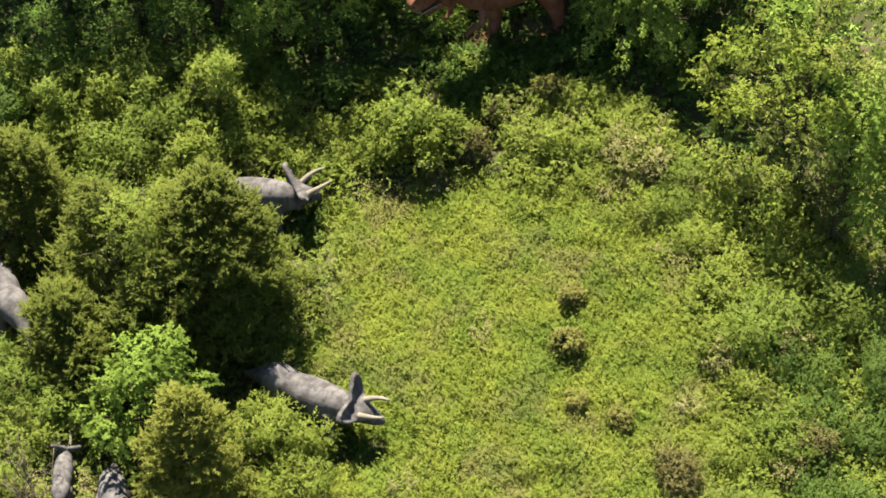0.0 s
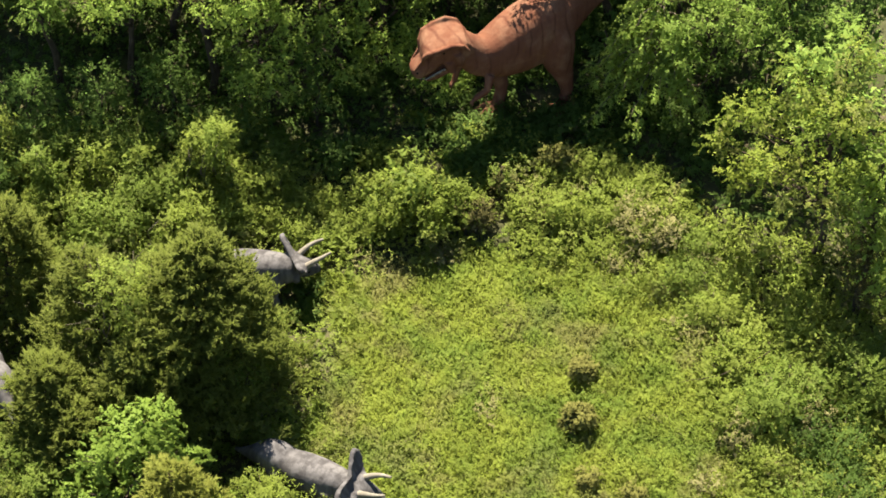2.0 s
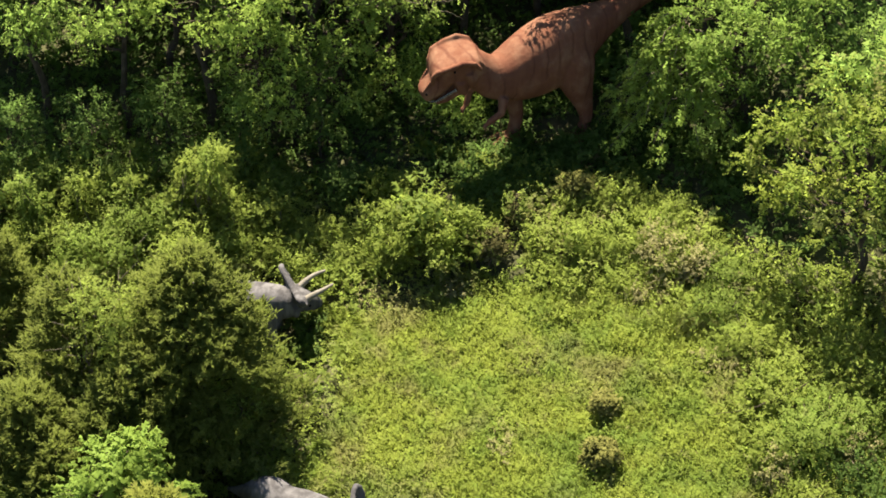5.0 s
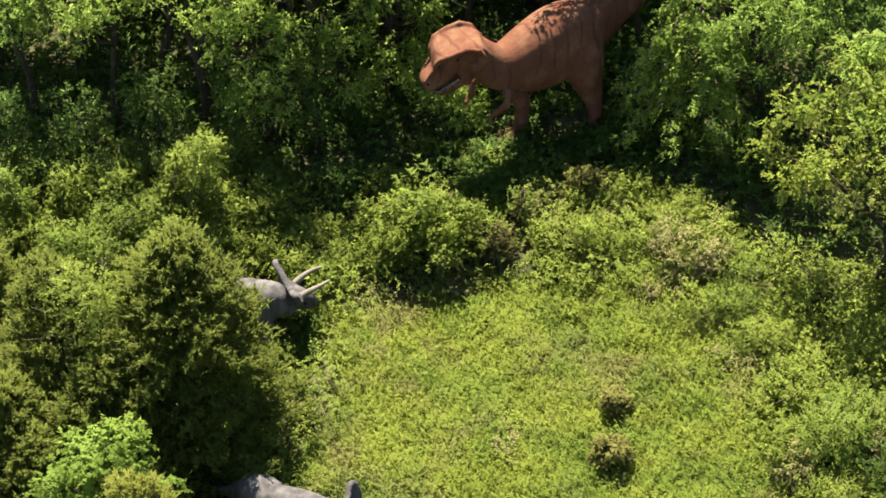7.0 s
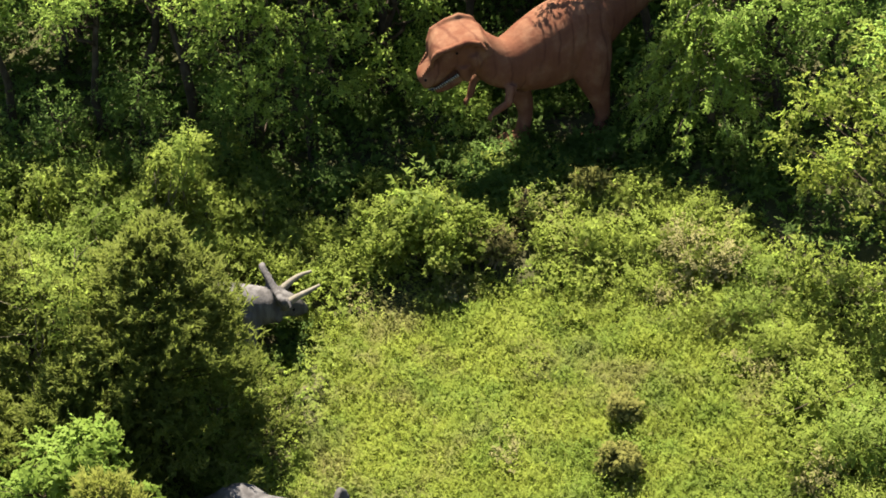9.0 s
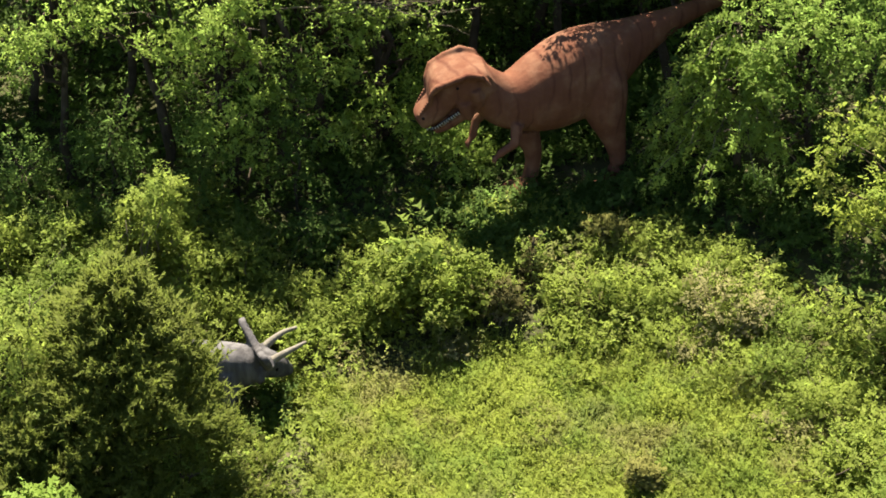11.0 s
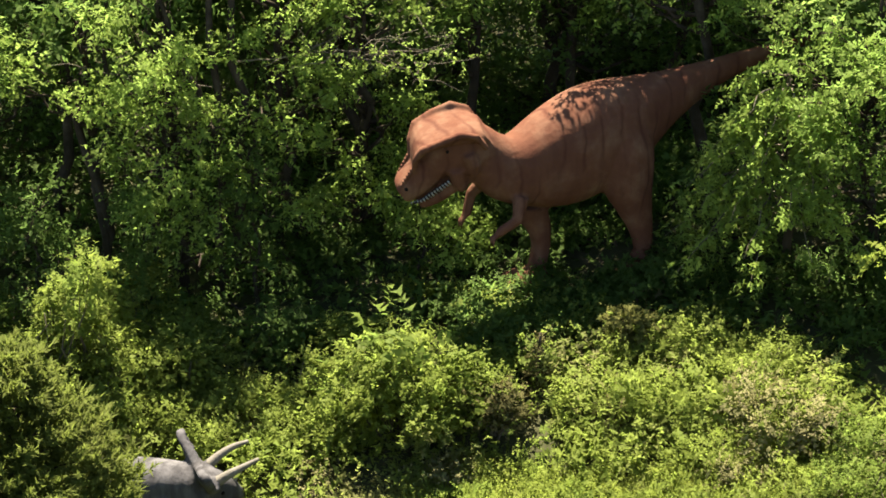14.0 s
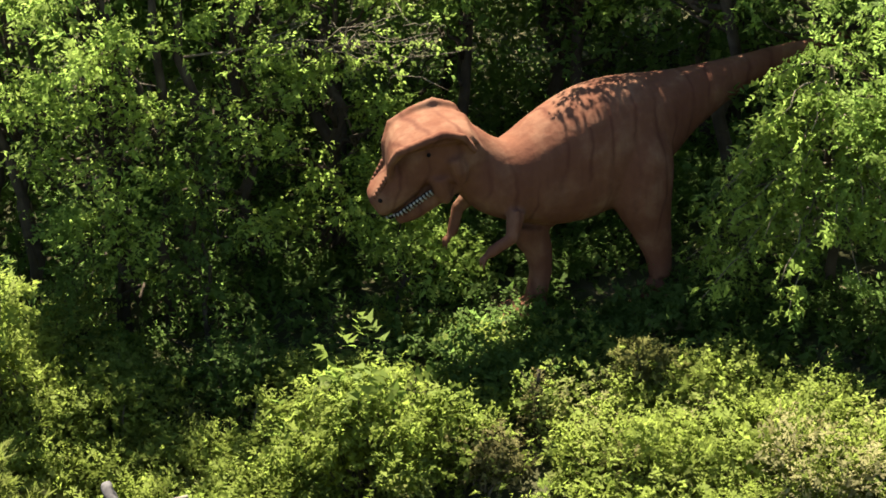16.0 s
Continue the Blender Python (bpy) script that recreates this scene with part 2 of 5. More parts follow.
def ground_z(x, y):
    x, y = np.asarray(x, float), np.asarray(y, float)
    z = -0.75 + 0.12 * np.clip(x, -10, 0) + 0.06 * np.clip(x, 0, 6) + 0.2 * np.clip(y, -14, 3) + 0.3 * np.clip(y - 3, 0, 6) + 0.16 * np.clip(y - 9, 0, 40)
    z = z + 0.09 * np.sin(x * 0.9 + 1.3) * np.sin(y * 0.8 + 0.4) + 0.04 * np.sin(x * 2.3 + y * 1.7)
    z = z - .45 * np.exp(-((x + 7.9) / 1.3) ** 2 - ((y - 1.75) / 1.0) ** 2) - .35 * np.exp(-((x + 6.2) / 1.2) ** 2 - ((y + 5.1) / .9) ** 2)
    return z - np.clip(y - 60, 0, 200) * 0.12 - np.clip(-14 - y, 0, 60) * 0.05


def gz(x, y):
    return float(ground_z(x, y))


def thing(name, x, y, z=None, label="", category="", group="", kind=""):
    ob = new(name)
    ob.empty_display_size = 0.2
    ob.location = (x, y, gz(x, y) if z is None else z)
    return tagged(ob, label, category, group, kind)


# ---- ground ----
def build_ground():
    """One sheet of earth, fine where the place lies and coarse out to the horizon."""
    fine = np.arange(-26, 26.01, 0.4)
    xs = np.concatenate([[-1500, -700, -300, -140, -80, -50, -36], fine - 3, [32, 46, 76, 136, 300, 700, 1500]])
    ys = np.concatenate([[-1500, -700, -300, -150, -100, -70, -50, -38], fine + 2, [34, 48, 78, 140, 300, 700, 1500]])
    X, Y = np.meshgrid(xs, ys)
    v = np.stack([X, Y, ground_z(X, Y)], -1).reshape(-1, 3)
    nx, ny = len(xs), len(ys)
    i, j = np.meshgrid(np.arange(nx - 1), np.arange(ny - 1))
    p = (j * nx + i).ravel()
    t = np.concatenate([np.stack([p, p + 1, p + nx + 1], 1), np.stack([p, p + nx + 1, p + nx], 1)])
    me = quick_mesh("ground", v, t, [SOIL])
    me.polygons.foreach_set("use_smooth", np.ones(len(t), dtype=bool))
    tagged(new("ground", me), "sloping earth ground covered by weeds and grass", "ground", kind="structure")


build_ground()


# ---- statues ----
def loft(rings, seg=20, power=2.0):
    """Rings (centre, right vector, up vector, half width, half height) joined into one skin."""
    ang = np.linspace(0, 2 * math.pi, seg, endpoint=False)
    cs, sn = np.cos(ang), np.sin(ang)
    ex = 2.0 / power
    cs, sn = np.sign(cs) * np.abs(cs) ** ex, np.sign(sn) * np.abs(sn) ** ex
    v = np.concatenate([np.asarray(c) + np.outer(cs * w, r) + np.outer(sn * h, u) for c, r, u, w, h in rings])
    t = []
    n = len(rings)
    for i in range(n - 1):
        for j in range(seg):
            p, q = i * seg + j, i * seg + (j + 1) % seg
            t += [(p, q, q + seg), (p, q + seg, p + seg)]
    v = np.concatenate([v, [np.asarray(rings[0][0])], [np.asarray(rings[-1][0])]])
    for j in range(seg):
        t += [(n * seg, (j + 1) % seg, j), (n * seg + 1, (n - 1) * seg + j, (n - 1) * seg + (j + 1) % seg)]
    return v, np.array(t)


def spline(rows, n):
    """Rows of numbers smoothed into n rows."""
    rows = np.asarray(rows, float)
    s = np.linspace(0, len(rows) - 1, n)
    i = np.clip(s.astype(int), 0, len(rows) - 2)
    f = (s - i)[:, None]
    pad = np.concatenate([rows[:1] * 2 - rows[1:2], rows, rows[-1:] * 2 - rows[-2:-1]])
    p0, p1, p2, p3 = pad[i], pad[i + 1], pad[i + 2], pad[i + 3]
    return 0.5 * (2 * p1 + (p2 - p0) * f + (2 * p0 - 5 * p1 + 4 * p2 - p3) * f ** 2 + (3 * p1 - p0 - 3 * p2 + p3) * f ** 3)


def body_loft(rows, n, seg=20, power=2.0):
    """Rows (forward, side, up, half width, half height): a skin along a bent line."""
    q = spline(rows, n)
    c = q[:, :3]
    tan = unit(np.gradient(c, axis=0))
    side = unit(np.cross(tan, np.array([0, 0, 1.0]) + 0 * tan))
    steep = np.abs(tan[:, 2]) > 0.93
    side[steep] = np.array([0, 1.0, 0])
    up = np.cross(side, tan)
    return loft([(c[i], side[i], up[i], max(q[i, 3], 0.01), max(q[i, 4], 0.01)) for i in range(n)], seg, power)


def fused(name, chunks, voxel, smooth, extras, mats):
    """The chunks grown together into one cast skin, with small extras (mesh data, material slot) set on it."""
    v, t = merge(chunks)
    rough = new(name + "_core", quick_mesh(name, v, t, mats[:1]))
    md = rough.modifiers.new("skin", 'REMESH')
    md.mode, md.voxel_size, md.use_smooth_shade = 'VOXEL', voxel, True
    sm = rough.modifiers.new("smooth", 'SMOOTH')
    sm.factor, sm.iterations = 0.5, smooth
    dg = bpy.context.evaluated_depsgraph_get()
    me = bpy.data.meshes.new_from_object(rough.evaluated_get(dg))
    bpy.data.objects.remove(rough)
    bm = bmesh.new()
    bm.from_mesh(me)
    for f in bm.faces:
        f.material_index, f.smooth = 0, True
    for (ev, et), slot in extras:
        vs = [bm.verts.new(p) for p in ev]
        for tri in et:
            f = bm.faces.new([vs[k] for k in tri])
            f.material_index, f.smooth = slot, True
    bmesh.ops.recalc_face_normals(bm, faces=bm.faces)
    out = bpy.data.meshes.new(name)
    bm.to_mesh(out)
    bm.free()
    for m in mats:
        out.materials.append(m)
    return out


def statue_mat(name, c1, c2, c3, streak, stripes=0.0, wash=0.6):
    """Painted concrete skin: mottled, rain-streaked, with faint bands across the body."""
    m, nt, bsdf, out = nodes_of(name)
    n = noise_tex(nt, 1.6, 6, 0.62)
    r = ramp(nt, [(0.3, c1), (0.5, c2), (0.72, c3)])
    nt.links.new(n.outputs["Fac"], r.inputs[0])
    col = r.outputs[0]
    tc = nt.nodes.new("ShaderNodeTexCoord")
    mp = nt.nodes.new("ShaderNodeMapping")
    mp.inputs["Scale"].default_value = (4.5, 4.5, 0.5)
    n2 = noise_tex(nt, 1.0, 5, 0.6)
    nt.links.new(tc.outputs["Object"], mp.inputs[0])
    nt.links.new(mp.outputs[0], n2.inputs["Vector"])
    r2 = ramp(nt, [(0.40, (0, 0, 0)), (0.60, (1, 1, 1))])
    nt.links.new(n2.outputs["Fac"], r2.inputs[0])
    inv = nt.nodes.new("ShaderNodeMath")
    inv.operation = 'MULTIPLY_ADD'
    inv.inputs[1].default_value, inv.inputs[2].default_value = -wash, wash
    nt.links.new(r2.outputs[0], inv.inputs[0])
    col = mix_col(nt, inv.outputs[0], col, streak)
    if stripes:
        w = nt.nodes.new("ShaderNodeTexWave")
        w.wave_type, w.bands_direction = 'BANDS', 'X'
        w.inputs["Scale"].default_value, w.inputs["Distortion"].default_value, w.inputs["Detail"].default_value = 0.8, 4.5, 3
        w.inputs["Detail Scale"].default_value = 1.2
        nt.links.new(tc.outputs["Object"], w.inputs["Vector"])
        r3 = ramp(nt, [(0.0, (1, 1, 1)), (0.035, (.55, .55, .55)), (0.16, (0, 0, 0))])
        nt.links.new(w.outputs["Fac"], r3.inputs[0])
        mu = nt.nodes.new("ShaderNodeMath")
        mu.operation = 'MULTIPLY'
        mu.inputs[1].default_value = stripes
        n5 = noise_tex(nt, 1.1, 3, 0.5)
        r5 = ramp(nt, [(0.40, (0, 0, 0)), (0.56, (1, 1, 1))])
        nt.links.new(n5.outputs["Fac"], r5.inputs[0])
        nt.links.new(mix_col(nt, 1.0, r3.outputs[0], r5.outputs[0], "MULTIPLY"), mu.inputs[0])
        col = mix_col(nt, mu.outputs[0], col, streak)
    nt.links.new(col, bsdf.inputs["Base Color"])
    n3 = noise_tex(nt, 22, 5, 0.6)
    n4 = noise_tex(nt, 3.2, 3, 0.5)
    b = nt.nodes.new("ShaderNodeBump")
    b.inputs["Strength"].default_value, b.inputs["Distance"].default_value = 0.15, 0.02
    nt.links.new(n3.outputs["Fac"], b.inputs["Height"])
    b2 = nt.nodes.new("ShaderNodeBump")
    b2.inputs["Strength"].default_value, b2.inputs["Distance"].default_value = 0.38, 0.08
    nt.links.new(n4.outputs["Fac"], b2.inputs["Height"])
    nt.links.new(b.outputs[0], b2.inputs["Normal"])
    nt.links.new(b2.outputs[0], bsdf.inputs["Normal"])
    bsdf.inputs["Roughness"].default_value = 0.9
    bsdf.inputs["Specular IOR Level"].default_value = 0.04
    return m


REX_SKIN = statue_mat("rust_painted_concrete", (0.086, 0.034, 0.019), (0.105, 0.045, 0.025), (0.150, 0.080, 0.047), (0.050, 0.017, 0.011), stripes=0.6, wash=0.26)
TEETH = rough_mat("old_ivory_paint", (0.22, 0.20, 0.16), (0.28, 0.255, 0.21), (0.34, 0.32, 0.27), 8)
BLACK = rough_mat("dark_paint", (0.008, 0.007, 0.006), (0.012, 0.010, 0.009), (0.02, 0.016, 0.013), 8, rough=0.9, spec=0.05)
TRI_SKIN = statue_mat("grey_painted_concrete", (0.066, 0.062, 0.058), (0.088, 0.082, 0.077), (0.110, 0.103, 0.095), (0.034, 0.031, 0.029), wash=0.8)
HORN = rough_mat("cream_horn_paint", (0.115, 0.10, 0.07), (0.15, 0.132, 0.096), (0.185, 0.165, 0.125), 4)


def cone(base, tip, r, seg=6):
    base, tip = np.asarray(base, float), np.asarray(tip, float)
    return tube(np.array([base, base * 0.5 + tip * 0.5, tip]), [r, r * 0.62, r * 0.08], seg)


def blob(c, r, seg=8):
    c = np.asarray(c, float)
    th = np.linspace(-math.pi / 2, math.pi / 2, 6)
    return tube(np.array([c + np.array([0, 0, 1]) * r * math.sin(a) for a in th]), [max(r * math.cos(a), 0.002) for a in th], seg)


def build_rex():
    """Walking meat-eater cast: forward +x, its left side +y, up +z; the hip stands over the origin."""
    ch, ex = [], []
    ch.append(body_loft([(-4.5, 0.22, 3.86, .05, .05), (-4.0, 0.18, 3.79, .09, .10), (-3.1, 0.1, 3.66, .16, .17), (-2.2, 0.04, 3.46, .25, .28), (-1.3, 0, 3.20, .42, .50),
                         (-.5, 0, 2.95, .64, .80), (.1, 0, 2.77, .75, .95), (.7, 0, 2.58, .73, .95), (1.25, 0, 2.48, .65, .83), (1.7, 0, 2.47, .56, .66),
                         (2.02, -.0, 2.55, .48, .57), (2.3, -.06, 2.74, .42, .48), (2.52, -.12, 2.90, .40, .48), (2.72, -.2, 3.0, .36, .46)], 60, 28, 2.2))
    # head: own frame, turned to its left and nodding
    yaw, nod = radians(HEAD_YAW), radians(HEAD_NOD)
    f = np.array([math.cos(yaw) * math.cos(nod), math.sin(yaw) * math.cos(nod), -math.sin(nod)])
    s = np.array([-math.sin(yaw), math.cos(yaw), 0])
    u = np.cross(f, s)
    tip = radians(HEAD_TIP)
    s, u = s * math.cos(tip) - u * math.sin(tip), u * math.cos(tip) + s * math.sin(tip)
    o = np.array(HEAD_AT)

    big = 0.98

    def H(a, b, c):
        return o + (f * a + s * b + u * c) * big

    def ring(a, c, w, h):
        return (H(a, 0, c), s, u, w * big, h * big)
    skull = [ring(a, c, w, h) for a, c, w, h in spline([(-.25, -.10, .28, .32), (-.02, -.05, .40, .42), (.22, .01, .41, .45), (.48, .07, .38, .46), (.72, .15, .36, .37),
                                                       (.92, .05, .34, .31), (1.12, -.01, .33, .28), (1.34, -.05, .31, .255), (1.50, -.075, .28, .24), (1.60, -.09, .21, .18)], 28)]
    ch.append(loft(skull, 24, 2.7))
    jaw = [ring(a, c, w, h) for a, c, w, h in spline([(.0, -.30, .34, .26), (.32, -.38, .34, .23), (.62, -.415, .33, .19), (.92, -.45, .31, .17), (1.18, -.465, .28, .155), (1.44, -.45, .20, .12)], 16)]
    ch.append(loft(jaw, 20, 2.4))
    for sg in (-1, 1):
        # brow shelf over each eye, running back into the crest of the skull
        ch.append(tube(np.array([H(1.40, .18 * sg, .12), H(1.14, .24 * sg, .23), H(.98, .36 * sg, .48), H(.76, .49 * sg, .63), H(.42, .55 * sg, .60), H(.06, .56 * sg, .53), H(-.14, .53 * sg, .32), H(-.15, .45 * sg, -.04)]),
                       [.04, .05, .06, .07, .07, .07, .06, .05], 10))
        ch.append(tube(np.array([H(.16, .40 * sg, .05), H(.20, .42 * sg, -.18), H(.30, .40 * sg, -.36)]), [.13, .13, .09], 10))
        for k in range(8):
            a = 1.58 - k * 0.062
            ex.append((blob(H(a - .12, (.215 + .008 * k) * sg, .105 + k * .036), 0.045), 0))
        ch.append(tube(np.array([H(.50, .33 * sg, -.12), H(.60, .33 * sg, -.34), H(.62, .30 * sg, -.55)]), [.15, .13, .09], 10))
    cap = [ring(a, c, w, h) for a, c, w, h in spline([(-.25, .10, .36, .14), (-.05, .30, .48, .13), (.2, .44, .54, .11), (.5, .54, .53, .09), (.76, .58, .48, .08), (.97, .44, .34, .07), (1.14, .20, .24, .06), (1.38, .08, .18, .05)], 14)]
    ch.append(loft(cap, 22, 3.6))
    # legs: near one a step behind, far one a step ahead
    for sg, a0, ak, af in ((1, -.25, -.38, -.42), (-1, .70, 1.12, 1.02)):
        y0 = .42 * sg
        ch.append(body_loft([(a0 + .15, y0 * .85, 3.05, .34, .5), (a0 + .05, y0 * 1.1, 2.55, .40, .56), (a0 + .0, y0 * 1.2, 2.0, .36, .50), (ak - .02, y0 * 1.22, 1.5, .27, .34),
                             (ak - .16, y0 * 1.2, 1.05, .20, .23), (ak - .20, y0 * 1.2, .68, .17, .18), (af - .02, y0 * 1.2, .32, .17, .18), (af + .02, y0 * 1.2, -.15, .20, .22)], 26, 16))
        for sp in (-.28, 0, .28):
            ch.append(tube(np.array([(af - .1, y0 * 1.2 + sp * .3, .17), (af + .3, y0 * 1.2 + sp * .8, .13), (af + .62, y0 * 1.2 + sp * 1.2, .05)]), [.15, .12, .05], 8))
    # folds of skin round the neck and chest
    for x, c, w, h in ((1.42, 2.47, .62, .78), (1.60, 2.47, .58, .70), (1.78, 2.48, .55, .65), (1.94, 2.53, .50, .60), (2.09, 2.60, .47, .55), (2.24, 2.70, .43, .49)):
        ph = np.radians(np.linspace(-168, -12, 22))
        ch.append(tube(np.stack([x + .16 * np.sin(ph) + .03 * np.sin(ph * 5), w * .985 * np.cos(ph), c + h * .985 * np.sin(ph)], 1), np.sin(np.linspace(.15, 3.0, 22)) * .034, 6))
    # small arms with two claws
    for sg in (-1, 1):
        sh, el, ha = (1.90, .44 * sg, 2.08), (2.06, .58 * sg, 1.74), (2.40, .52 * sg, 1.56)
        if sg < 0:
            sh, el, ha = (2.15, .36 * sg, 2.2), (2.38, .44 * sg, 1.98), (2.50, .40 * sg, 1.62)
        ch.append(tube(np.array([sh, el, ha]), [.15, .10, .085], 10))
        for d in (-.05, .05):
            ch.append(tube(np.array([ha, (ha[0] + .12, ha[1] + d, ha[2] - .09), (ha[0] + .13, ha[1] + d, ha[2] - .24)]), [.05, .04, .015], 6))
    for sg in (-1, 1):
        ex.append((tube(np.array([H(1.50, .20 * sg, -.33), H(1.3, .29 * sg, -.305), H(1.0, .325 * sg, -.27), H(.72, .345 * sg, -.235)]), [.02, .035, .035, .02], 6), 2))
        for k in range(14):
            a = 1.52 - k * 0.060
            w = .295 + .007 * k if k > 2 else .17 + .045 * k
            zt = -.30 + .007 * k
            ln = .060 + .016 * ((k * 5) % 3)
            ex.append((cone(H(a, w * sg, zt), H(a + .015, (w - .005) * sg, zt - ln), .021), 1))
            if 1 < k < 12:
                ex.append((cone(H(a - .12, (w - .03) * sg, -.385 + .007 * k), H(a - .12, (w - .005) * sg, -.32 + .007 * k), .014), 1))
        ex.append((blob(H(.44, .40 * sg, .30), .03), 2))
        ex.append((blob(H(1.43, .262 * sg, .03), .042), 2))
        ex.append((blob(H(.22, .47 * sg, -.12), .02), 1))
    me = fused("meat_eating_dinosaur_statue", ch, 0.035, 3, ex, [REX_SKIN, TEETH, BLACK])
    ob = new("dinosaur_statue", me)
    ang = math.atan2(-1.7, -2.8)
    ob.matrix_world = Matrix.Translation(REX_AT) @ Matrix.Rotation(ang, 4, 'Z')
    tagged(ob, "rust-brown painted concrete meat-eating dinosaur with open toothy jaw", "statue")


HEAD_YAW, HEAD_NOD, HEAD_TIP, HEAD_AT = -27, 32, 12, (2.54, -0.02, 3.12)
REX_AT = (-1.45, 7.8, 1.0)
build_rex()


def trike_mesh(turn, raised):
    """Horned plant-eater cast: forward +x, its left side +y; the head turned to its left and a little raised on that side."""
    ch = []
    ch.append(body_loft([(-2.5, .1, .78, .04, .04), (-2.2, .06, .86, .09, .10), (-1.8, .02, 1.0, .20, .23), (-1.42, 0, 1.16, .36, .38), (-1.1, 0, 1.20, .43, .44), (-.72, 0, 1.10, .42, .44),
                         (-.3, 0, 1.09, .47, .50), (.2, 0, 1.09, .47, .52), (.6, 0, 1.11, .42, .50), (.95, 0, 1.14, .36, .44), (1.2, .0, 1.15, .30, .34)], 40, 22, 2.3))
    Hm = np.array((Matrix.Translation((1.10, 0, 1.32)) @ Matrix.Rotation(radians(turn), 4, 'Z') @ Matrix.Rotation(radians(raised), 4, 'X')))

    def H(p):
        p = np.atleast_2d(np.asarray(p, float))
        return (p @ Hm[:3, :3].T) + Hm[:3, 3]
    hv, ht = body_loft([(-.05, 0, -.12, .27, .28), (.22, 0, -.18, .30, .30), (.46, 0, -.30, .26, .27), (.64, 0, -.44, .19, .21), (.76, 0, -.54, .12, .15), (.80, 0, -.66, .05, .08)], 20, 18, 2.3)
    ch.append((H(hv), ht))
    # frill: two long wings spread wide, parted by a notch, hollow in front and thick at the rim
    rings, ang = 9, np.linspace(radians(-24), radians(204), 45)
    out = spline([(.38,), (.48,), (.70,), (1.06,), (.70,), (.48,), (.40,), (.48,), (.70,), (1.06,), (.70,), (.48,), (.38,)], 45)[:, 0]
    fv, ft = [], []
    for face in (0.04, -0.04):
        for i in range(rings):
            q = i / (rings - 1)
            for a, o in zip(ang, out):
                rad = .06 + (o - .06) * q
                lat, hi = rad * math.cos(a), rad * math.sin(a)
                dish = .16 * q ** 3 - .06 * q
                th = face * (1.0 + .9 * (q > .8))
                fv.append((.12 - FRILL_LEAN * hi + dish + th, lat * FRILL_WIDE, hi * .95 + th * .35))
    na = len(ang)
    off = rings * na
    for i in range(rings - 1):
        for j in range(na - 1):
            p = i * na + j
            ft += [(p, p + 1, p + na + 1), (p, p + na + 1, p + na), (off + p, off + p + na + 1, off + p + 1), (off + p, off + p + na, off + p + na + 1)]
    loop = [j for j in range(na)] + [i * na + na - 1 for i in range(1, rings)] + [(rings - 1) * na + j for j in range(na - 2, -1, -1)] + [i * na for i in range(rings - 2, 0, -1)]
    for p, q in zip(loop, loop[1:] + loop[:1]):
        ft += [(p, off + p, off + q), (p, off + q, q)]
    ch.append((H(fv), np.array(ft)))
    for sg in (-1, 1):
        ch.append(tube(H([(.24, .22 * sg, .0), (.36, .25 * sg, .05)]), [.13, .11], 10))
        ch.append(tube(H([(.05, .26 * sg, -.10), (.0, .36 * sg, -.30), (.0, .32 * sg, -.44)]), [.10, .10, .05], 8))
    for a, y in ((-.95, .30), (.55, .28)):
        for sg in (-1, 1):
            ch.append(body_loft([(a, y * sg, 1.1, .22, .28), (a + .05, y * sg * 1.1, .75, .19, .23), (a, y * sg * 1.15, .4, .16, .18), (a + .04, y * sg * 1.15, .12, .17, .19), (a + .05, y * sg * 1.15, -.3, .17, .19), (a + .05, y * sg * 1.15, -.95, .19, .21)], 16, 12))
    ex = []
    for sg in (-1, 1):
        ex.append((tube(H(spline(HORN_LINE * np.array([1, sg, 1]), 12)), np.linspace(.098, .032, 12), 10), 1))
        ex.append((blob(H([(.40, .265 * sg, -.20)])[0], .04), 2))
    ex.append((tube(H(spline([(.60, 0, -.24), (.72, 0, -.16), (.82, 0, -.07)], 5)), np.linspace(.075, .015, 5), 8), 1))
    return fused("horned_dinosaur", ch, 0.05, 2, ex, [TRI_SKIN, HORN, BLACK])


FRILL_LEAN, FRILL_WIDE = 0.44, 0.84
HORN_LINE = np.array([(.28, .23, .02), (.52, .27, .18), (.78, .29, .29), (1.04, .26, .36)])


def build_trikes():
    kinds = {True: trike_mesh(TURN_A, RAISED_A), False: trike_mesh(TURN_B, RAISED_B)}
    for x, y, z, yaw, sc, label in TRIKES:
        ob = new("horned_dinosaur_statue", kinds["beside a cedar" in label])
        ob.matrix_world = Matrix.Translation((x, y, gz(x, y) + z)) @ Matrix.Rotation(radians(yaw), 4, 'Z') @ Matrix.Diagonal((sc, sc, sc, 1))
        tagged(ob, label, "statue", "herd of horned dinosaur statues")


TURN_A, RAISED_A, TURN_B, RAISED_B = 34, 11, 11, 18
TRIKES = [
    (-9.12, 2.65, -0.10, -8, .95, "weathered grey concrete horned dinosaur with cream horns beside a cedar"),
    (-7.27, -4.0, -0.14, -29, .97, "pale grey concrete horned dinosaur with cream horns facing the clearing"),
    (-15.9, -0.4, 0.0, 120, 1.0, "pale grey concrete horned dinosaur half behind cedar branches"),
    (-13.65, -5.85, 0.0, 92, 0.55, "small grey concrete horned dinosaur among pale weeds"),
    (-12.1, -7.45, 0.0, -80, 0.95, "grey concrete horned dinosaur under leafy shrubs"),
]
build_trikes()


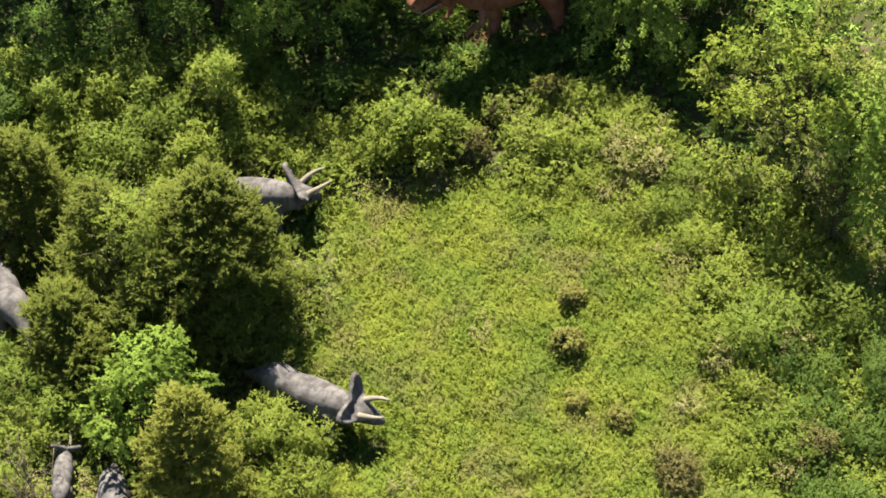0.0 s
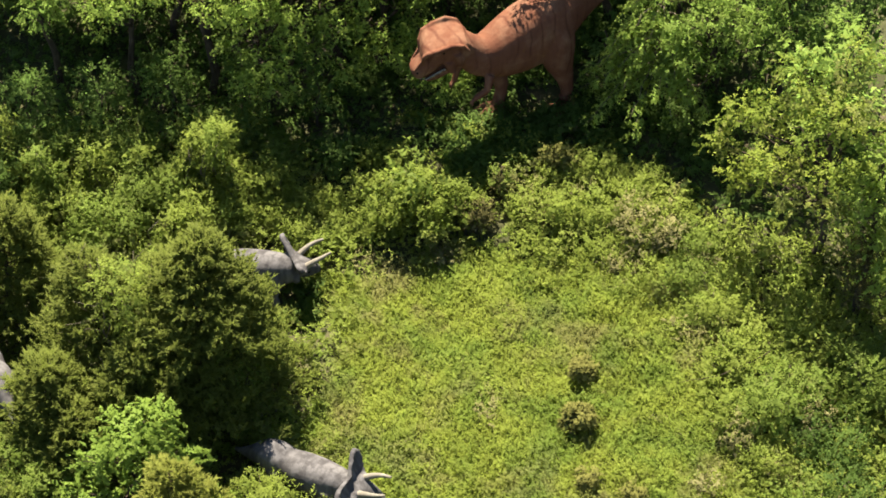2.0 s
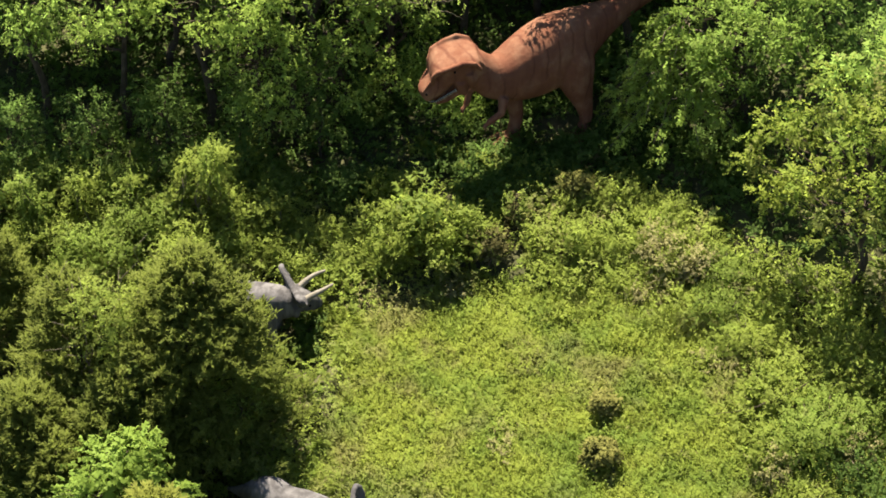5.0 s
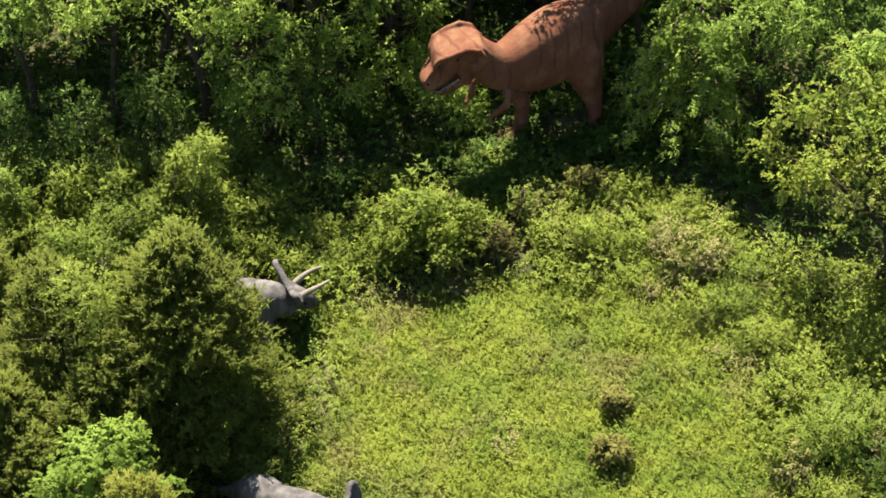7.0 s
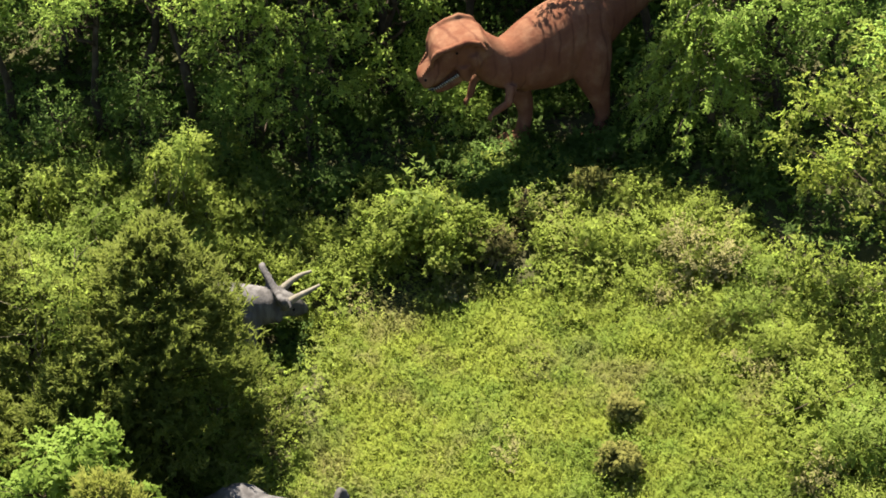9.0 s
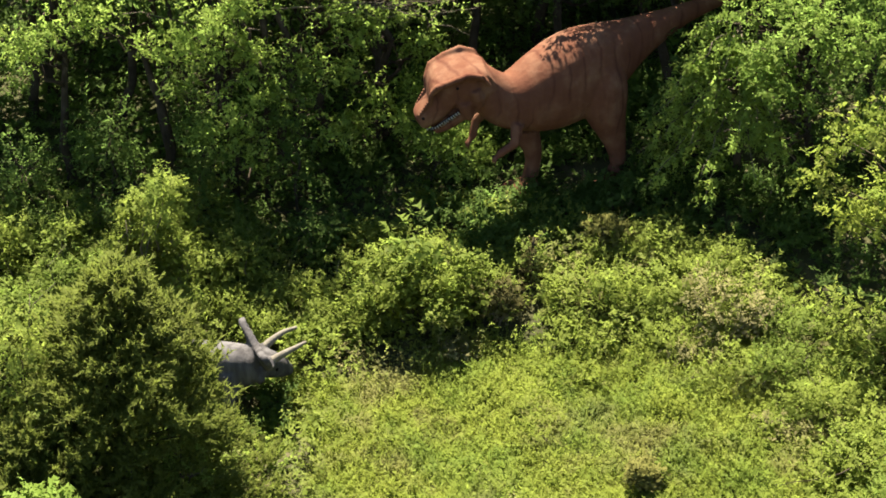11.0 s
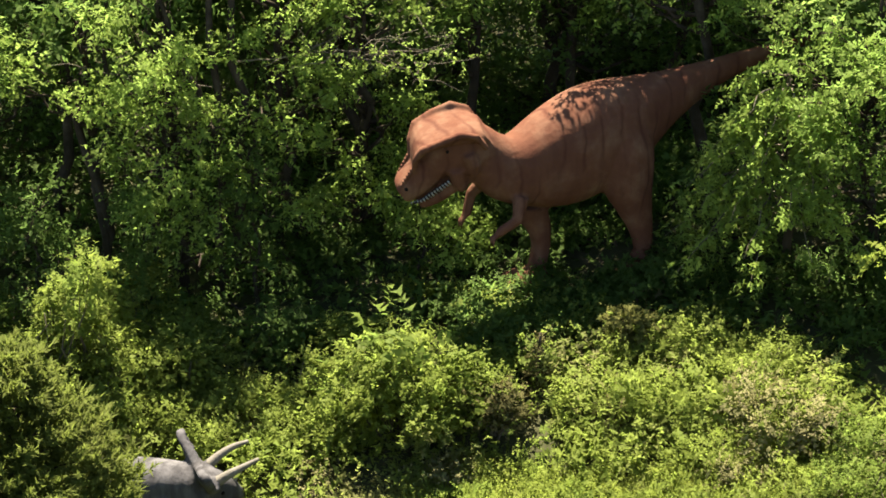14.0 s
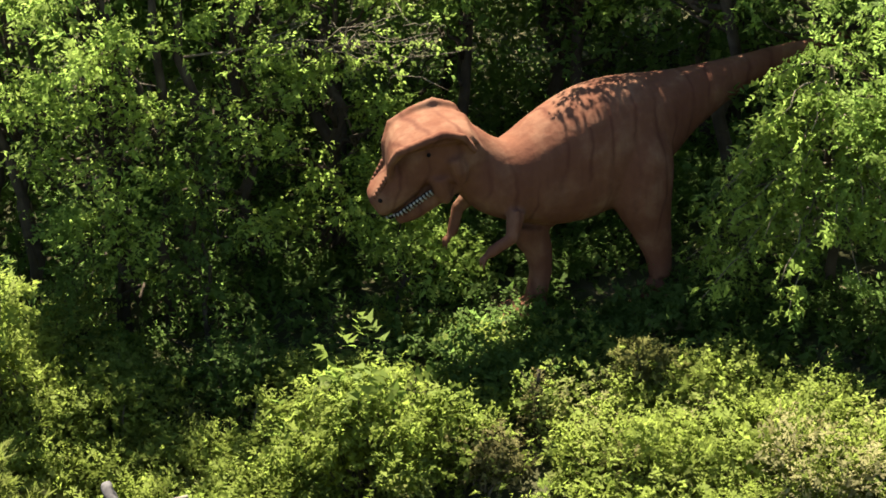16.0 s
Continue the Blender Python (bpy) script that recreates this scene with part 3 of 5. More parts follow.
# ---- plants ----
def dome_lobes(r, h, n, flat=0.8):
    """Uneven lumps that make a shrub about r wide and h high round the origin."""
    out = [(rng.normal(0, .1) * r, rng.normal(0, .1) * r, h * 0.45, r * 0.6, r * 0.55, h * 0.42)]
    for k in range(n):
        a = 2 * math.pi * (k + rng.uniform(-.45, .45)) / n
        d = r * rng.uniform(0.3, 0.85)
        q = rng.uniform(0.2, 0.42)
        out.append((d * math.cos(a), d * math.sin(a), h * rng.uniform(0.2, 0.75), r * q * rng.uniform(.8, 1.3), r * q * rng.uniform(.8, 1.3), h * q * flat))
    return out


def shoots(lobes, count, length, size, aspect=0.5):
    """Upright leafy shoots that break the outline: places of leaves along each."""
    out = []
    for k in range(count):
        x, y, z, rx, ry, rz = lobes[rng.integers(len(lobes))]
        d = unit(rng.normal(0, .5, 3) + np.array([0, 0, 1.1]))
        a = np.array([x, y, z]) + unit(rng.normal(0, 1, 3) + np.array([0, 0, .8])) * np.array([rx, ry, rz]) * .85
        n = 12
        s = np.linspace(0, 1, n)[:, None]
        P = a + d * s * length * rng.uniform(.5, 1.2) + rng.normal(0, .012, (n, 3))
        ax = unit(rng.normal(0, 1, (n, 3)) * np.array([1, 1, .3]) + d * .4)
        L = size * rng.uniform(.7, 1.3, n) * (1.15 - .5 * s[:, 0])
        out.append(blades(P, ax, np.array([0, 0, 1.0]) + rng.normal(0, .35, (n, 3)), L, L * aspect, droop=.1, blend=.65))
    return out


def shrub_parts(ob, lobes, leaf, dens, per, spread, size, aspect=0.6, up=0.7, stem_mat=None, droop=0.1, stems=7, shell=0.84):
    c, o = lobe_centres(lobes, dens, shell, -0.25)
    leaves = [sprays(c, o, int(per * 1.75), spread, size, aspect * 1.2, up, droop=droop, thin=True, blend=.85)] + shoots(lobes, len(lobes) * 3, 0.40, size)
    part("foliage", quick_mesh("foliage", *merge(leaves), [leaf]), ob)
    sticks = []
    for k in range(min(stems, len(lobes))):
        x, y, z, rx, ry, rz = lobes[k]
        sticks.append(limb((rng.normal(0, .06), rng.normal(0, .06), -0.12), (x, y, z + rz * 0.4), 0.03, 0.008, 0.1, 6, 5))
    for k in range(stems * 2 if lobes[0][3] > .4 else 3):
        x, y, z, rx, ry, rz = lobes[rng.integers(len(lobes))]
        d = unit(rng.normal(0, 1, 3) + np.array([0, 0, .5]))
        sticks.append(limb((x * .5, y * .5, z * .6), (x + d[0] * rx, y + d[1] * ry, z + d[2] * rz), 0.012, 0.004, 0.1, 5, 4))
    part("stem", quick_mesh("stem", *merge(sticks), [stem_mat or TWIG]), ob)
    return ob


def shrub(x, y, r, h, leaf=None, label="leafy green shrub on the slope", dens=19, per=18, spread=0.10, size=0.078, n=11, group="shrubs round the clearing", name="shrub", **kw):
    ob = thing(name, x, y, None, label, "shrub", group)
    return shrub_parts(ob, dome_lobes(r, h, n), leaf or GREEN, dens, per, spread, size, **kw)


def broad_tree(x, y, height, lobes, leaf, label, trunk_r=0.12, dens=16, per=26, spread=0.17, size=0.10, lean=(0, 0), fork=1, aspect=0.55, up=0.7, name="tree", group="trees of the wood", shell=0.7, bark=None, droop=0.15):
    """A tapered trunk, limbs to each lump of the crown, and sprays of leaves on them."""
    ob = thing(name, x, y, None, label, "tree", group)
    wood = []
    top = np.array([lean[0], lean[1], height * 0.9])
    for k in range(fork):
        w = np.array([rng.normal(0, .35) * (k > 0), rng.normal(0, .35) * (k > 0), 0])
        wood.append(limb(np.array([0, 0, -0.3]) + w * 0.25, top + w * 2.2, trunk_r * (1 - .25 * k), trunk_r * 0.2, 0.05, 10, 9))
    for lx, ly, lz, rx, ry, rz in lobes:
        s = min(max((lz - rz * 0.4) / height, 0.12), 0.8)
        a = np.array([0, 0, -0.3]) + (top - np.array([0, 0, -0.3])) * s
        wood.append(limb(a, (lx, ly, lz), trunk_r * 0.42, 0.012, 0.14, 7, 6))
        for q in range(3):
            d = unit(rng.normal(0, 1, 3) + np.array([0, 0, .3]))
            wood.append(limb(a * .35 + np.array([lx, ly, lz]) * .65, (lx + d[0] * rx, ly + d[1] * ry, lz + d[2] * rz), 0.02, 0.006, 0.12, 5, 4))
    part("trunk", quick_mesh("trunk", *merge(wood), [bark or BARK]), ob)
    c, o = lobe_centres(lobes, dens, shell)
    part("crown", quick_mesh("crown", *sprays(c, o, int(per * 1.9), spread, size * .82, aspect * 1.2, up, droop=droop, thin=True), [leaf]), ob)
    return ob


def cedar(x, y, height, r, label, boughs=150, name="cedar_tree", power=0.62, group="red cedars", leaf=None):
    """A dense, ragged cone of upswept boughs on a straight trunk, each bough set with feathery sprays of needles."""
    ob = thing(name, x, y, None, label, "tree", group)
    wood = [limb((0, 0, -0.3), (rng.normal(0, .1), rng.normal(0, .1), height * 0.97), 0.03 * height ** .8, 0.012, 0.02, 8, 8)]
    P, A, L, S = [], [], [], []
    for k in range(boughs):
        q = ((k + .5) / boughs) ** 0.85
        z = height * (0.04 + 0.93 * q)
        a = k * 2.399 + rng.normal(0, .25)
        d = r * max(1 - q, .04) ** power * rng.uniform(.6, 1.15)
        tip = np.array([d * math.cos(a), d * math.sin(a), z + d * rng.uniform(.1, .45)])
        base = np.array([0, 0, z])
        if k % 2 == 0:
            wood.append(limb(base, tip, 0.02, 0.005, 0.06, 5, 4))
        ns = int(4 + 13 * d)
        s = rng.uniform(.35, 1.0, ns) ** .7
        wid = (.08 + .20 * d) * (1.15 - s) + .03
        root = base + (tip - base) * s[:, None] + rng.normal(0, 1, (ns, 3)) * wid[:, None] * np.array([1, 1, .5])
        way = unit(unit(tip - base) * .75 + np.array([0, 0, .45]) + rng.normal(0, .42, (ns, 3)))
        ln = rng.uniform(.20, .40, ns) * (.6 + .5 * min(d, 1))
        m = 26
        t = rng.random((ns, m, 1))
        p = root[:, None] + way[:, None] * t * ln[:, None, None] + rng.normal(0, .028, (ns, m, 3)) * (1.2 - t)
        P.append(p.reshape(-1, 3))
        A.append(unit(way[:, None] * .9 + rng.normal(0, .45, (ns, m, 3))).reshape(-1, 3))
        L.append(rng.uniform(.08, .15, ns * m))
        S.append(np.repeat(root - np.array([0, 0, z * .9]), m, 0) + np.array([0, 0, .5 * d]))
    P, A, L, S = np.concatenate(P), np.concatenate(A), np.concatenate(L), np.concatenate(S)
    part("trunk", quick_mesh("trunk", *merge(wood), [BARK]), ob)
    part("crown", quick_mesh("crown", *blades(P, A, rng.normal(0, .6, P.shape) + np.array([0, 0, 1.3]), L, L * .27, soft=S, blend=.5, thin=True), [leaf or CEDAR]), ob)
    return ob


def twigs(x, y, height, spread, label, n=9, r=0.025):
    """Bare, forking branches."""
    ob = thing("bare_bush", x, y, None, label, "shrub")
    w = []
    for k in range(n):
        a = rng.uniform(0, 2 * math.pi)
        tip = np.array([math.cos(a) * spread * rng.uniform(.3, 1), math.sin(a) * spread * rng.uniform(.3, 1), height * rng.uniform(.6, 1)])
        w.append(limb((0, 0, -.1), tip, r, r * 0.3, .1, 7, 5))
        for q in range(6):
            s = rng.uniform(.35, .95)
            d = tip * s
            w.append(limb(d, d + rng.normal(0, .25, 3) * height * .5 + np.array([0, 0, .15]), r * .4, r * .15, .15, 5, 4))
    part("branch", quick_mesh("branch", *merge(w), [TWIG]), ob)
    return ob


# herbs and grass of the clearing
def under_statue(x, y):
    """The ground before the heads of the two near statues, cleared so their shadow stays dark."""
    return ((np.abs(x + 7.75) < .62) & (np.abs(y - 1.75) < .75)) | ((np.abs(x + 6.2) < .75) & (np.abs(y + 4.95) < .5))


# small round bushes in the meadow: x, y, half width, height
SMALL_CEDARS = ((-0.52, -1.1, .34, .68), (-0.72, -2.6, .43, .86), (-0.62, -4.3, .30, .55), (0.55, -4.9, .32, .58), (-0.9, -7.6, .30, .45))


def in_clearing(x, y):
    """1 in the open meadow, falling to 0 at its edges."""
    right = 3.4 - 0.05 * (y + 7) + 0.5 * np.sin(y * .9)
    left = -7.3 + 0.5 * np.sin(y * 1.1 + 1) - 0.35 * np.clip(-4 - y, 0, 9)
    top = 3.2 + 0.5 * np.sin(x * 1.3)
    return np.clip(np.minimum(np.minimum(right - x, x - left), top - y) / 0.9, 0, 1)


def mound_edge(x):
    """How far back the sunny mound of vines reaches before the shade of the wood begins."""
    return np.interp(x, [-1.3, .7, 1.9, 2.9, 4.6], [6.0, 5.4, 4.8, 3.6, 2.6])


def build_cover():
    # weeds: everywhere, low in the meadow, higher round it
    n = 40000
    x, y = rng.uniform(-17.5, 9, n), rng.uniform(-8.6, 10, n)
    m = in_clearing(x, y)
    bumps = 0.5 + 0.5 * np.sin(x * 1.7 + np.sin(y * 1.3) * 1.4) * np.sin(y * 1.9 + np.sin(x * 1.1) * 1.2)
    fine = 0.5 + 0.5 * np.sin(x * 4.1 + 2 * np.sin(y * 2.3)) * np.sin(y * 3.7 + 2 * np.sin(x * 1.9))
    hh = (0.10 + 0.22 * bumps + .12 * fine) * (1 - m) * 2.0 + m * (0.05 + 0.14 * bumps ** 2 + 0.10 * fine ** 2)
    c = np.stack([x, y, ground_z(x, y) + hh * rng.uniform(0.45, 1.1, n)], 1)
    o = unit(np.stack([rng.normal(0, .5, n), rng.normal(0, .5, n), np.full(n, 1.0)], 1))
    inm = m > 0.35
    free = np.ones(n, bool)
    for tx, ty, tz, yaw, sc, label in TRIKES:
        ca, sa = math.cos(radians(yaw)), math.sin(radians(yaw))
        fx, fy = (x - tx) * ca + (y - ty) * sa, -(x - tx) * sa + (y - ty) * ca
        free &= ~((fx > -.3) & (fx < 2.0) & (fy > -1.2) & (fy < .3) & (sc > .9) & (tx > -10))
        free &= ~((fx > -1.3) & (fx < 1.0) & (np.abs(fy) < .4))
    free &= ~under_statue(x, y)
    thin = free & ~inm & (y < np.where(x < -1.3, 6.4 + .5 * np.sin(x * 1.7), mound_edge(x) + .2)) & ~((np.abs(x + 2.75) < .3) & (np.abs(y - 4.2) < 1.2)) & (rng.random(n) < .75)
    inm &= free
    # the meadow: a low carpet, and over it many small domed clumps of herbs
    pick = np.flatnonzero(inm)
    pick = pick[:5200]
    carpet = sprays(c[pick], o[pick], 27, 0.14, 0.044, 0.85, 1.2, 0.35, 0.4, thin=True, blend=.9)
    n2 = 5200
    cx, cy = rng.uniform(-9.5, 4.5, n2), rng.uniform(-9.2, 4.4, n2)
    ok = (in_clearing(cx, cy) > .25) & ~under_statue(cx, cy)
    for tx, ty, tz, yaw, sc, label in TRIKES:
        ok &= np.hypot(cx - tx, cy - ty) > 1.0 * (sc > .9)
    for bx, by, br, bh in SMALL_CEDARS:
        ok &= np.hypot(cx - bx, cy - by) > br + .15
    cx, cy = cx[ok], cy[ok]
    k2 = 5
    r = np.repeat(rng.uniform(.12, .34, len(cx)) ** 1.0, k2)
    hi = r * rng.uniform(.5, 1.0, len(r))
    t, d = rng.uniform(0, 2 * math.pi, len(r)), np.sqrt(rng.random(len(r)))
    px, py = np.repeat(cx, k2) + r * d * np.cos(t), np.repeat(cy, k2) + r * d * np.sin(t)
    dome = np.stack([px, py, ground_z(px, py) + .06 + hi * (1 - d ** 2)], 1)
    way = np.stack([np.cos(t) * d * .8, np.sin(t) * d * .8, np.full(len(r), 1.0)], 1)
    herbs = merge([carpet, sprays(dome, way, 16, 0.085, 0.046, 0.8, 1.0, 0.5, 0.4, thin=True, twig=8, blend=.88)])
    tagged(new("meadow_herbs", quick_mesh("meadow_herbs", *herbs, [HERB])), "low yellow-green weeds carpeting the sunny clearing", "weeds", kind="stuff")
    tagged(new("weeds", quick_mesh("weeds", *sprays(c[thin], o[thin], 9, 0.13, 0.095, 0.6, 0.9, 0.6, thin=True), [LIGHT])), "knee-high green weeds under and between shrubs", "weeds", kind="stuff")
    # vines and brambles that close the gaps between the shrubs
    n3 = 4200
    cx, cy = rng.uniform(-16, 7, n3), rng.uniform(-8.5, 6.2, n3)
    ok = (in_clearing(cx, cy) < .3) & ((cx > -3.4) | ((cy > 3.0) & (cx < -8.6)) | (cy > 3.6)) & ~((np.abs(cx + 7.6) < .9) & (cy > 4.6)) & (cy < mound_edge(cx)) & ~under_statue(cx, cy) & ~((np.abs(cx + 2.75) < .5) & (np.abs(cy - 4.2) < 1.3))
    for tx, ty, tz, yaw, sc, label in TRIKES:
        ok &= np.hypot(cx - tx, cy - ty) > 1.9 * (sc > .9)
    cx, cy = cx[ok], cy[ok]
    k3 = 7
    r = np.repeat(rng.uniform(.18, .5, len(cx)), k3)
    hi = np.repeat(rng.uniform(.25, .65, len(cx)), k3)
    t, d = rng.uniform(0, 2 * math.pi, len(r)), np.sqrt(rng.random(len(r)))
    px, py = np.repeat(cx, k3) + r * d * np.cos(t), np.repeat(cy, k3) + r * d * np.sin(t)
    dome = np.stack([px, py, ground_z(px, py) + .05 + hi * (1 - .8 * d ** 2)], 1)
    way = np.stack([np.cos(t) * d, np.sin(t) * d, np.full(len(r), .8)], 1)
    tagged(new("bramble_and_vines", quick_mesh("bramble_and_vines", *sprays(dome, way, 14, 0.10, 0.08, 0.65, .9, 0.5, 0.5, thin=True, twig=7, blend=.6), [LIGHT])), "bright tangle of vines and bramble between shrubs", "vines", kind="stuff")
    # forest floor: plants in the leaf colour darkened for shade
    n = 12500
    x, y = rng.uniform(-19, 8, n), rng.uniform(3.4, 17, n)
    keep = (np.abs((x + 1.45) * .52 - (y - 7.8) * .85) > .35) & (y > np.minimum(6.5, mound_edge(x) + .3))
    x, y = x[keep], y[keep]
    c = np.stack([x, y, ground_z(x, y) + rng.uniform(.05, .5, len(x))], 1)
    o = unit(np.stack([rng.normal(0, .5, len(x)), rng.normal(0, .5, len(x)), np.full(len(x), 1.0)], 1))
    tagged(new("undergrowth", quick_mesh("undergrowth", *sprays(c, o, 9, 0.16, 0.13, 0.6, 0.9, 0.6, thin=True), [SHADE_TONED])), "low green forest-floor plants with shade put into their leaf colour", "undergrowth", kind="stuff")
    # grass tufts
    n = 10500
    x, y = rng.uniform(-9.5, 4.5, n), rng.uniform(-8.2, 4.4, n)
    k = (in_clearing(x, y) > 0.1) & ~under_statue(x, y)
    x, y = x[k], y[k]
    per = 18
    P = np.repeat(np.stack([x, y, ground_z(x, y)], 1), per, 0) + rng.normal(0, 1, (len(x) * per, 3)) * np.array([.10, .10, 0])
    ax = unit(rng.normal(0, .6, (len(P), 3)) + np.array([0, 0, 1.0]))
    L = rng.uniform(.14, .36, len(P)) * np.repeat(.7 + .6 * rng.random(len(x)), per)
    tagged(new("grass", quick_mesh("grass", *blades(P, ax, rng.normal(0, 1, P.shape), L, np.full(len(P), .024), droop=0.25, thin=True), [GRASS])), "long pale green grass tufts in the clearing", "grass", kind="stuff")


build_cover()

for x, y, r, h in SMALL_CEDARS:
    shrub(x, y, r, h, OLIVE, "small round brownish-olive cedar bush in the clearing", dens=150, per=18, spread=.035, size=.05, n=8, shell=.95, name="small_cedar", group="small cedars in the clearing")
shrub(1.9, -6.55, .62, 1.0, DRY, "brown half-dry bush in the clearing", dens=44, per=18, spread=.07, size=.06, n=6, group="", name="dry_bush")

# weeds added under the near statues' heads, dark leaf colour standing in for shadow
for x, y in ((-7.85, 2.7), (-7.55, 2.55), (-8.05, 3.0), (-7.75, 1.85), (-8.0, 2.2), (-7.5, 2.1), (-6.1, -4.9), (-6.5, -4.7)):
    shrub(x, y, .36, .3, SHADE_TONED, "green weeds darkened to stand in for a statue's shadow", dens=24, per=12, spread=.09, size=.075, n=6, name="shadow_fill_weeds", group="weeds under the grey statues")

# low mounds of weeds in the meadow
for k in range(52):
    x, y = rng.uniform(-7.2, 3.6), rng.uniform(-9, 3.4)
    if in_clearing(x, y) > .3:
        shrub(x, y, rng.uniform(.3, .65), rng.uniform(.16, .36), (LIGHT, HERB, HERB)[k % 3], "low mound of yellow-green weeds in the clearing", dens=34, per=16, spread=.08, size=.054, n=6, group="weed mounds in the clearing", name="weed_mound")

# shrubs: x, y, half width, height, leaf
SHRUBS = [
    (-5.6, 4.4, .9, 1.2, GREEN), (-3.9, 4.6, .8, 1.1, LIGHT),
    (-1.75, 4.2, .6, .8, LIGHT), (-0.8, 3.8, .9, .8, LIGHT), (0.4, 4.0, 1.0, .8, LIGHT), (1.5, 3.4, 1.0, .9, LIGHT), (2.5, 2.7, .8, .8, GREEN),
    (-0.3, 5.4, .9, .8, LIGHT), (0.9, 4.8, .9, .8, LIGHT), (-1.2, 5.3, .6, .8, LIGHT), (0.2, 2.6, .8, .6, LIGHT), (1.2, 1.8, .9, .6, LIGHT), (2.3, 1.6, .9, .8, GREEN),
    (3.0, 0.4, .9, .9, LIGHT), (3.6, -1.2, .9, .9, LIGHT), (3.2, -2.8, .8, .8, LIGHT), (4.4, -2.6, 1.1, 1.4, GREEN), (4.0, -4.2, .9, 1.0, LIGHT), (5.4, -3.9, 1.1, 1.2, SHADE_TONED),
    (3.6, -5.9, .9, .9, LIGHT), (4.8, -5.8, .9, 1.2, GREEN), (6.2, -5.6, 1.1, 1.2, SHADE_TONED), (6.6, -2.2, 1.2, 1.8, GREEN), (5.2, -0.8, 1.1, 1.5, LIGHT), (3.4, -7.6, .8, .9, GREEN), (5.6, -7.8, 1.1, 1.2, SHADE_TONED), (7.6, -4.2, 1.2, 1.5, SHADE_TONED),
    (-8.45, -4.8, .9, 1.75, LIGHT), (-7.35, -4.95, .65, 1.35, LIGHT), (-3.45, 4.25, .55, 1.25, LIGHT), (-8.15, 1.95, .35, .45, GREEN), (-2.6, 5.2, .6, .7, GREEN), (-2.1, 6.0, .6, .7, SHADE_TONED), (-3.3, 5.8, .7, .8, SHADE_TONED), (-7.5, 5.0, .6, .8, LIGHT), (-7.0, 6.1, .6, 1.4, SHADE_TONED), (-6.6, 4.2, .55, .8, LIGHT), (-7.0, 3.7, .5, .6, LIGHT), (-6.2, 4.0, .5, .75, LIGHT), (-7.0, 4.5, .45, .75, LIGHT), (-8.0, 4.0, .5, .7, LIGHT), (-8.6, 4.5, .55, 1.0, LIGHT), (-9.3, 4.3, .6, 1.0, LIGHT), (-8.1, 4.75, .45, .9, LIGHT), (-7.9, -6.3, .9, 1.2, LIGHT), (-9.3, -7.2, 1.1, 1.4, LIGHT), (-8.2, -8.3, 1.1, 1.1, LIGHT), (-6.9, -7.9, .8, .8, LIGHT),
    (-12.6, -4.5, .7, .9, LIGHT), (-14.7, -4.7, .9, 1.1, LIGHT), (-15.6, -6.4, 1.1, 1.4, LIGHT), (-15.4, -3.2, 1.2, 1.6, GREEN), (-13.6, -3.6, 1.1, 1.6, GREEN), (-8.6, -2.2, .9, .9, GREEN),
    (-9.3, 5.2, 1.2, 1.5, LIGHT), (-10.6, 4.6, 1.2, 1.4, LIGHT), (-11.9, 5.2, 1.2, 1.5, GREEN), (-10.0, 6.6, 1.1, 1.7, LIGHT), (-8.6, 6.4, .9, 1.2, GREEN), (-13.2, 4.4, 1.2, 1.4, GREEN), (-14.6, 5.2, 1.1, 1.2, LIGHT), (-12.4, 6.7, 1.1, 1.4, GREEN), (-11.4, 3.2, 1.1, 1.1, LIGHT), (-13.2, 2.4, 1.1, 1.2, GREEN), (-14.6, 6.9, 1.1, 1.3, GREEN), (-16.6, 5.4, 1.2, 1.6, SHADE_TONED), 
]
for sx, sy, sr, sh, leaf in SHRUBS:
    # the darkest-leaved shrubs carry the shade of dark gaps in their colour
    lab = {LIGHT.name: "bright yellow-green leafy shrub in full sun", GREEN.name: "mid-green leafy shrub on the slope", SHADE_TONED.name: "green shrub with shade put into its leaf colour"}[leaf.name]
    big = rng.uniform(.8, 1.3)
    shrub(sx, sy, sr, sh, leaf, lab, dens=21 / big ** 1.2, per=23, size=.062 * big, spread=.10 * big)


def vine_column(x, y, h, r, leaf, label="sapling wrapped in a column of bright green vines"):
    """A sapling smothered by vines: lumps stacked into a leaning, ragged column."""
    ob = thing("vine_covered_sapling", x, y, None, label, "shrub", "vine-covered saplings")
    lean = rng.normal(0, .12, 2)
    lobes = []
    for k in range(int(5 + h * 4)):
        q = rng.random()
        t = rng.uniform(0, 2 * math.pi)
        d = r * (1.15 - .75 * q) * rng.uniform(.3, 1.0)
        sz = r * rng.uniform(.35, .6) * (1.1 - .4 * q)
        lobes.append((lean[0] * q * h + d * math.cos(t), lean[1] * q * h + d * math.sin(t), h * q + .1, sz, sz, sz * rng.uniform(.7, 1.2)))
    return shrub_parts(ob, lobes, leaf, 18, 21, .105, .078, droop=.2)


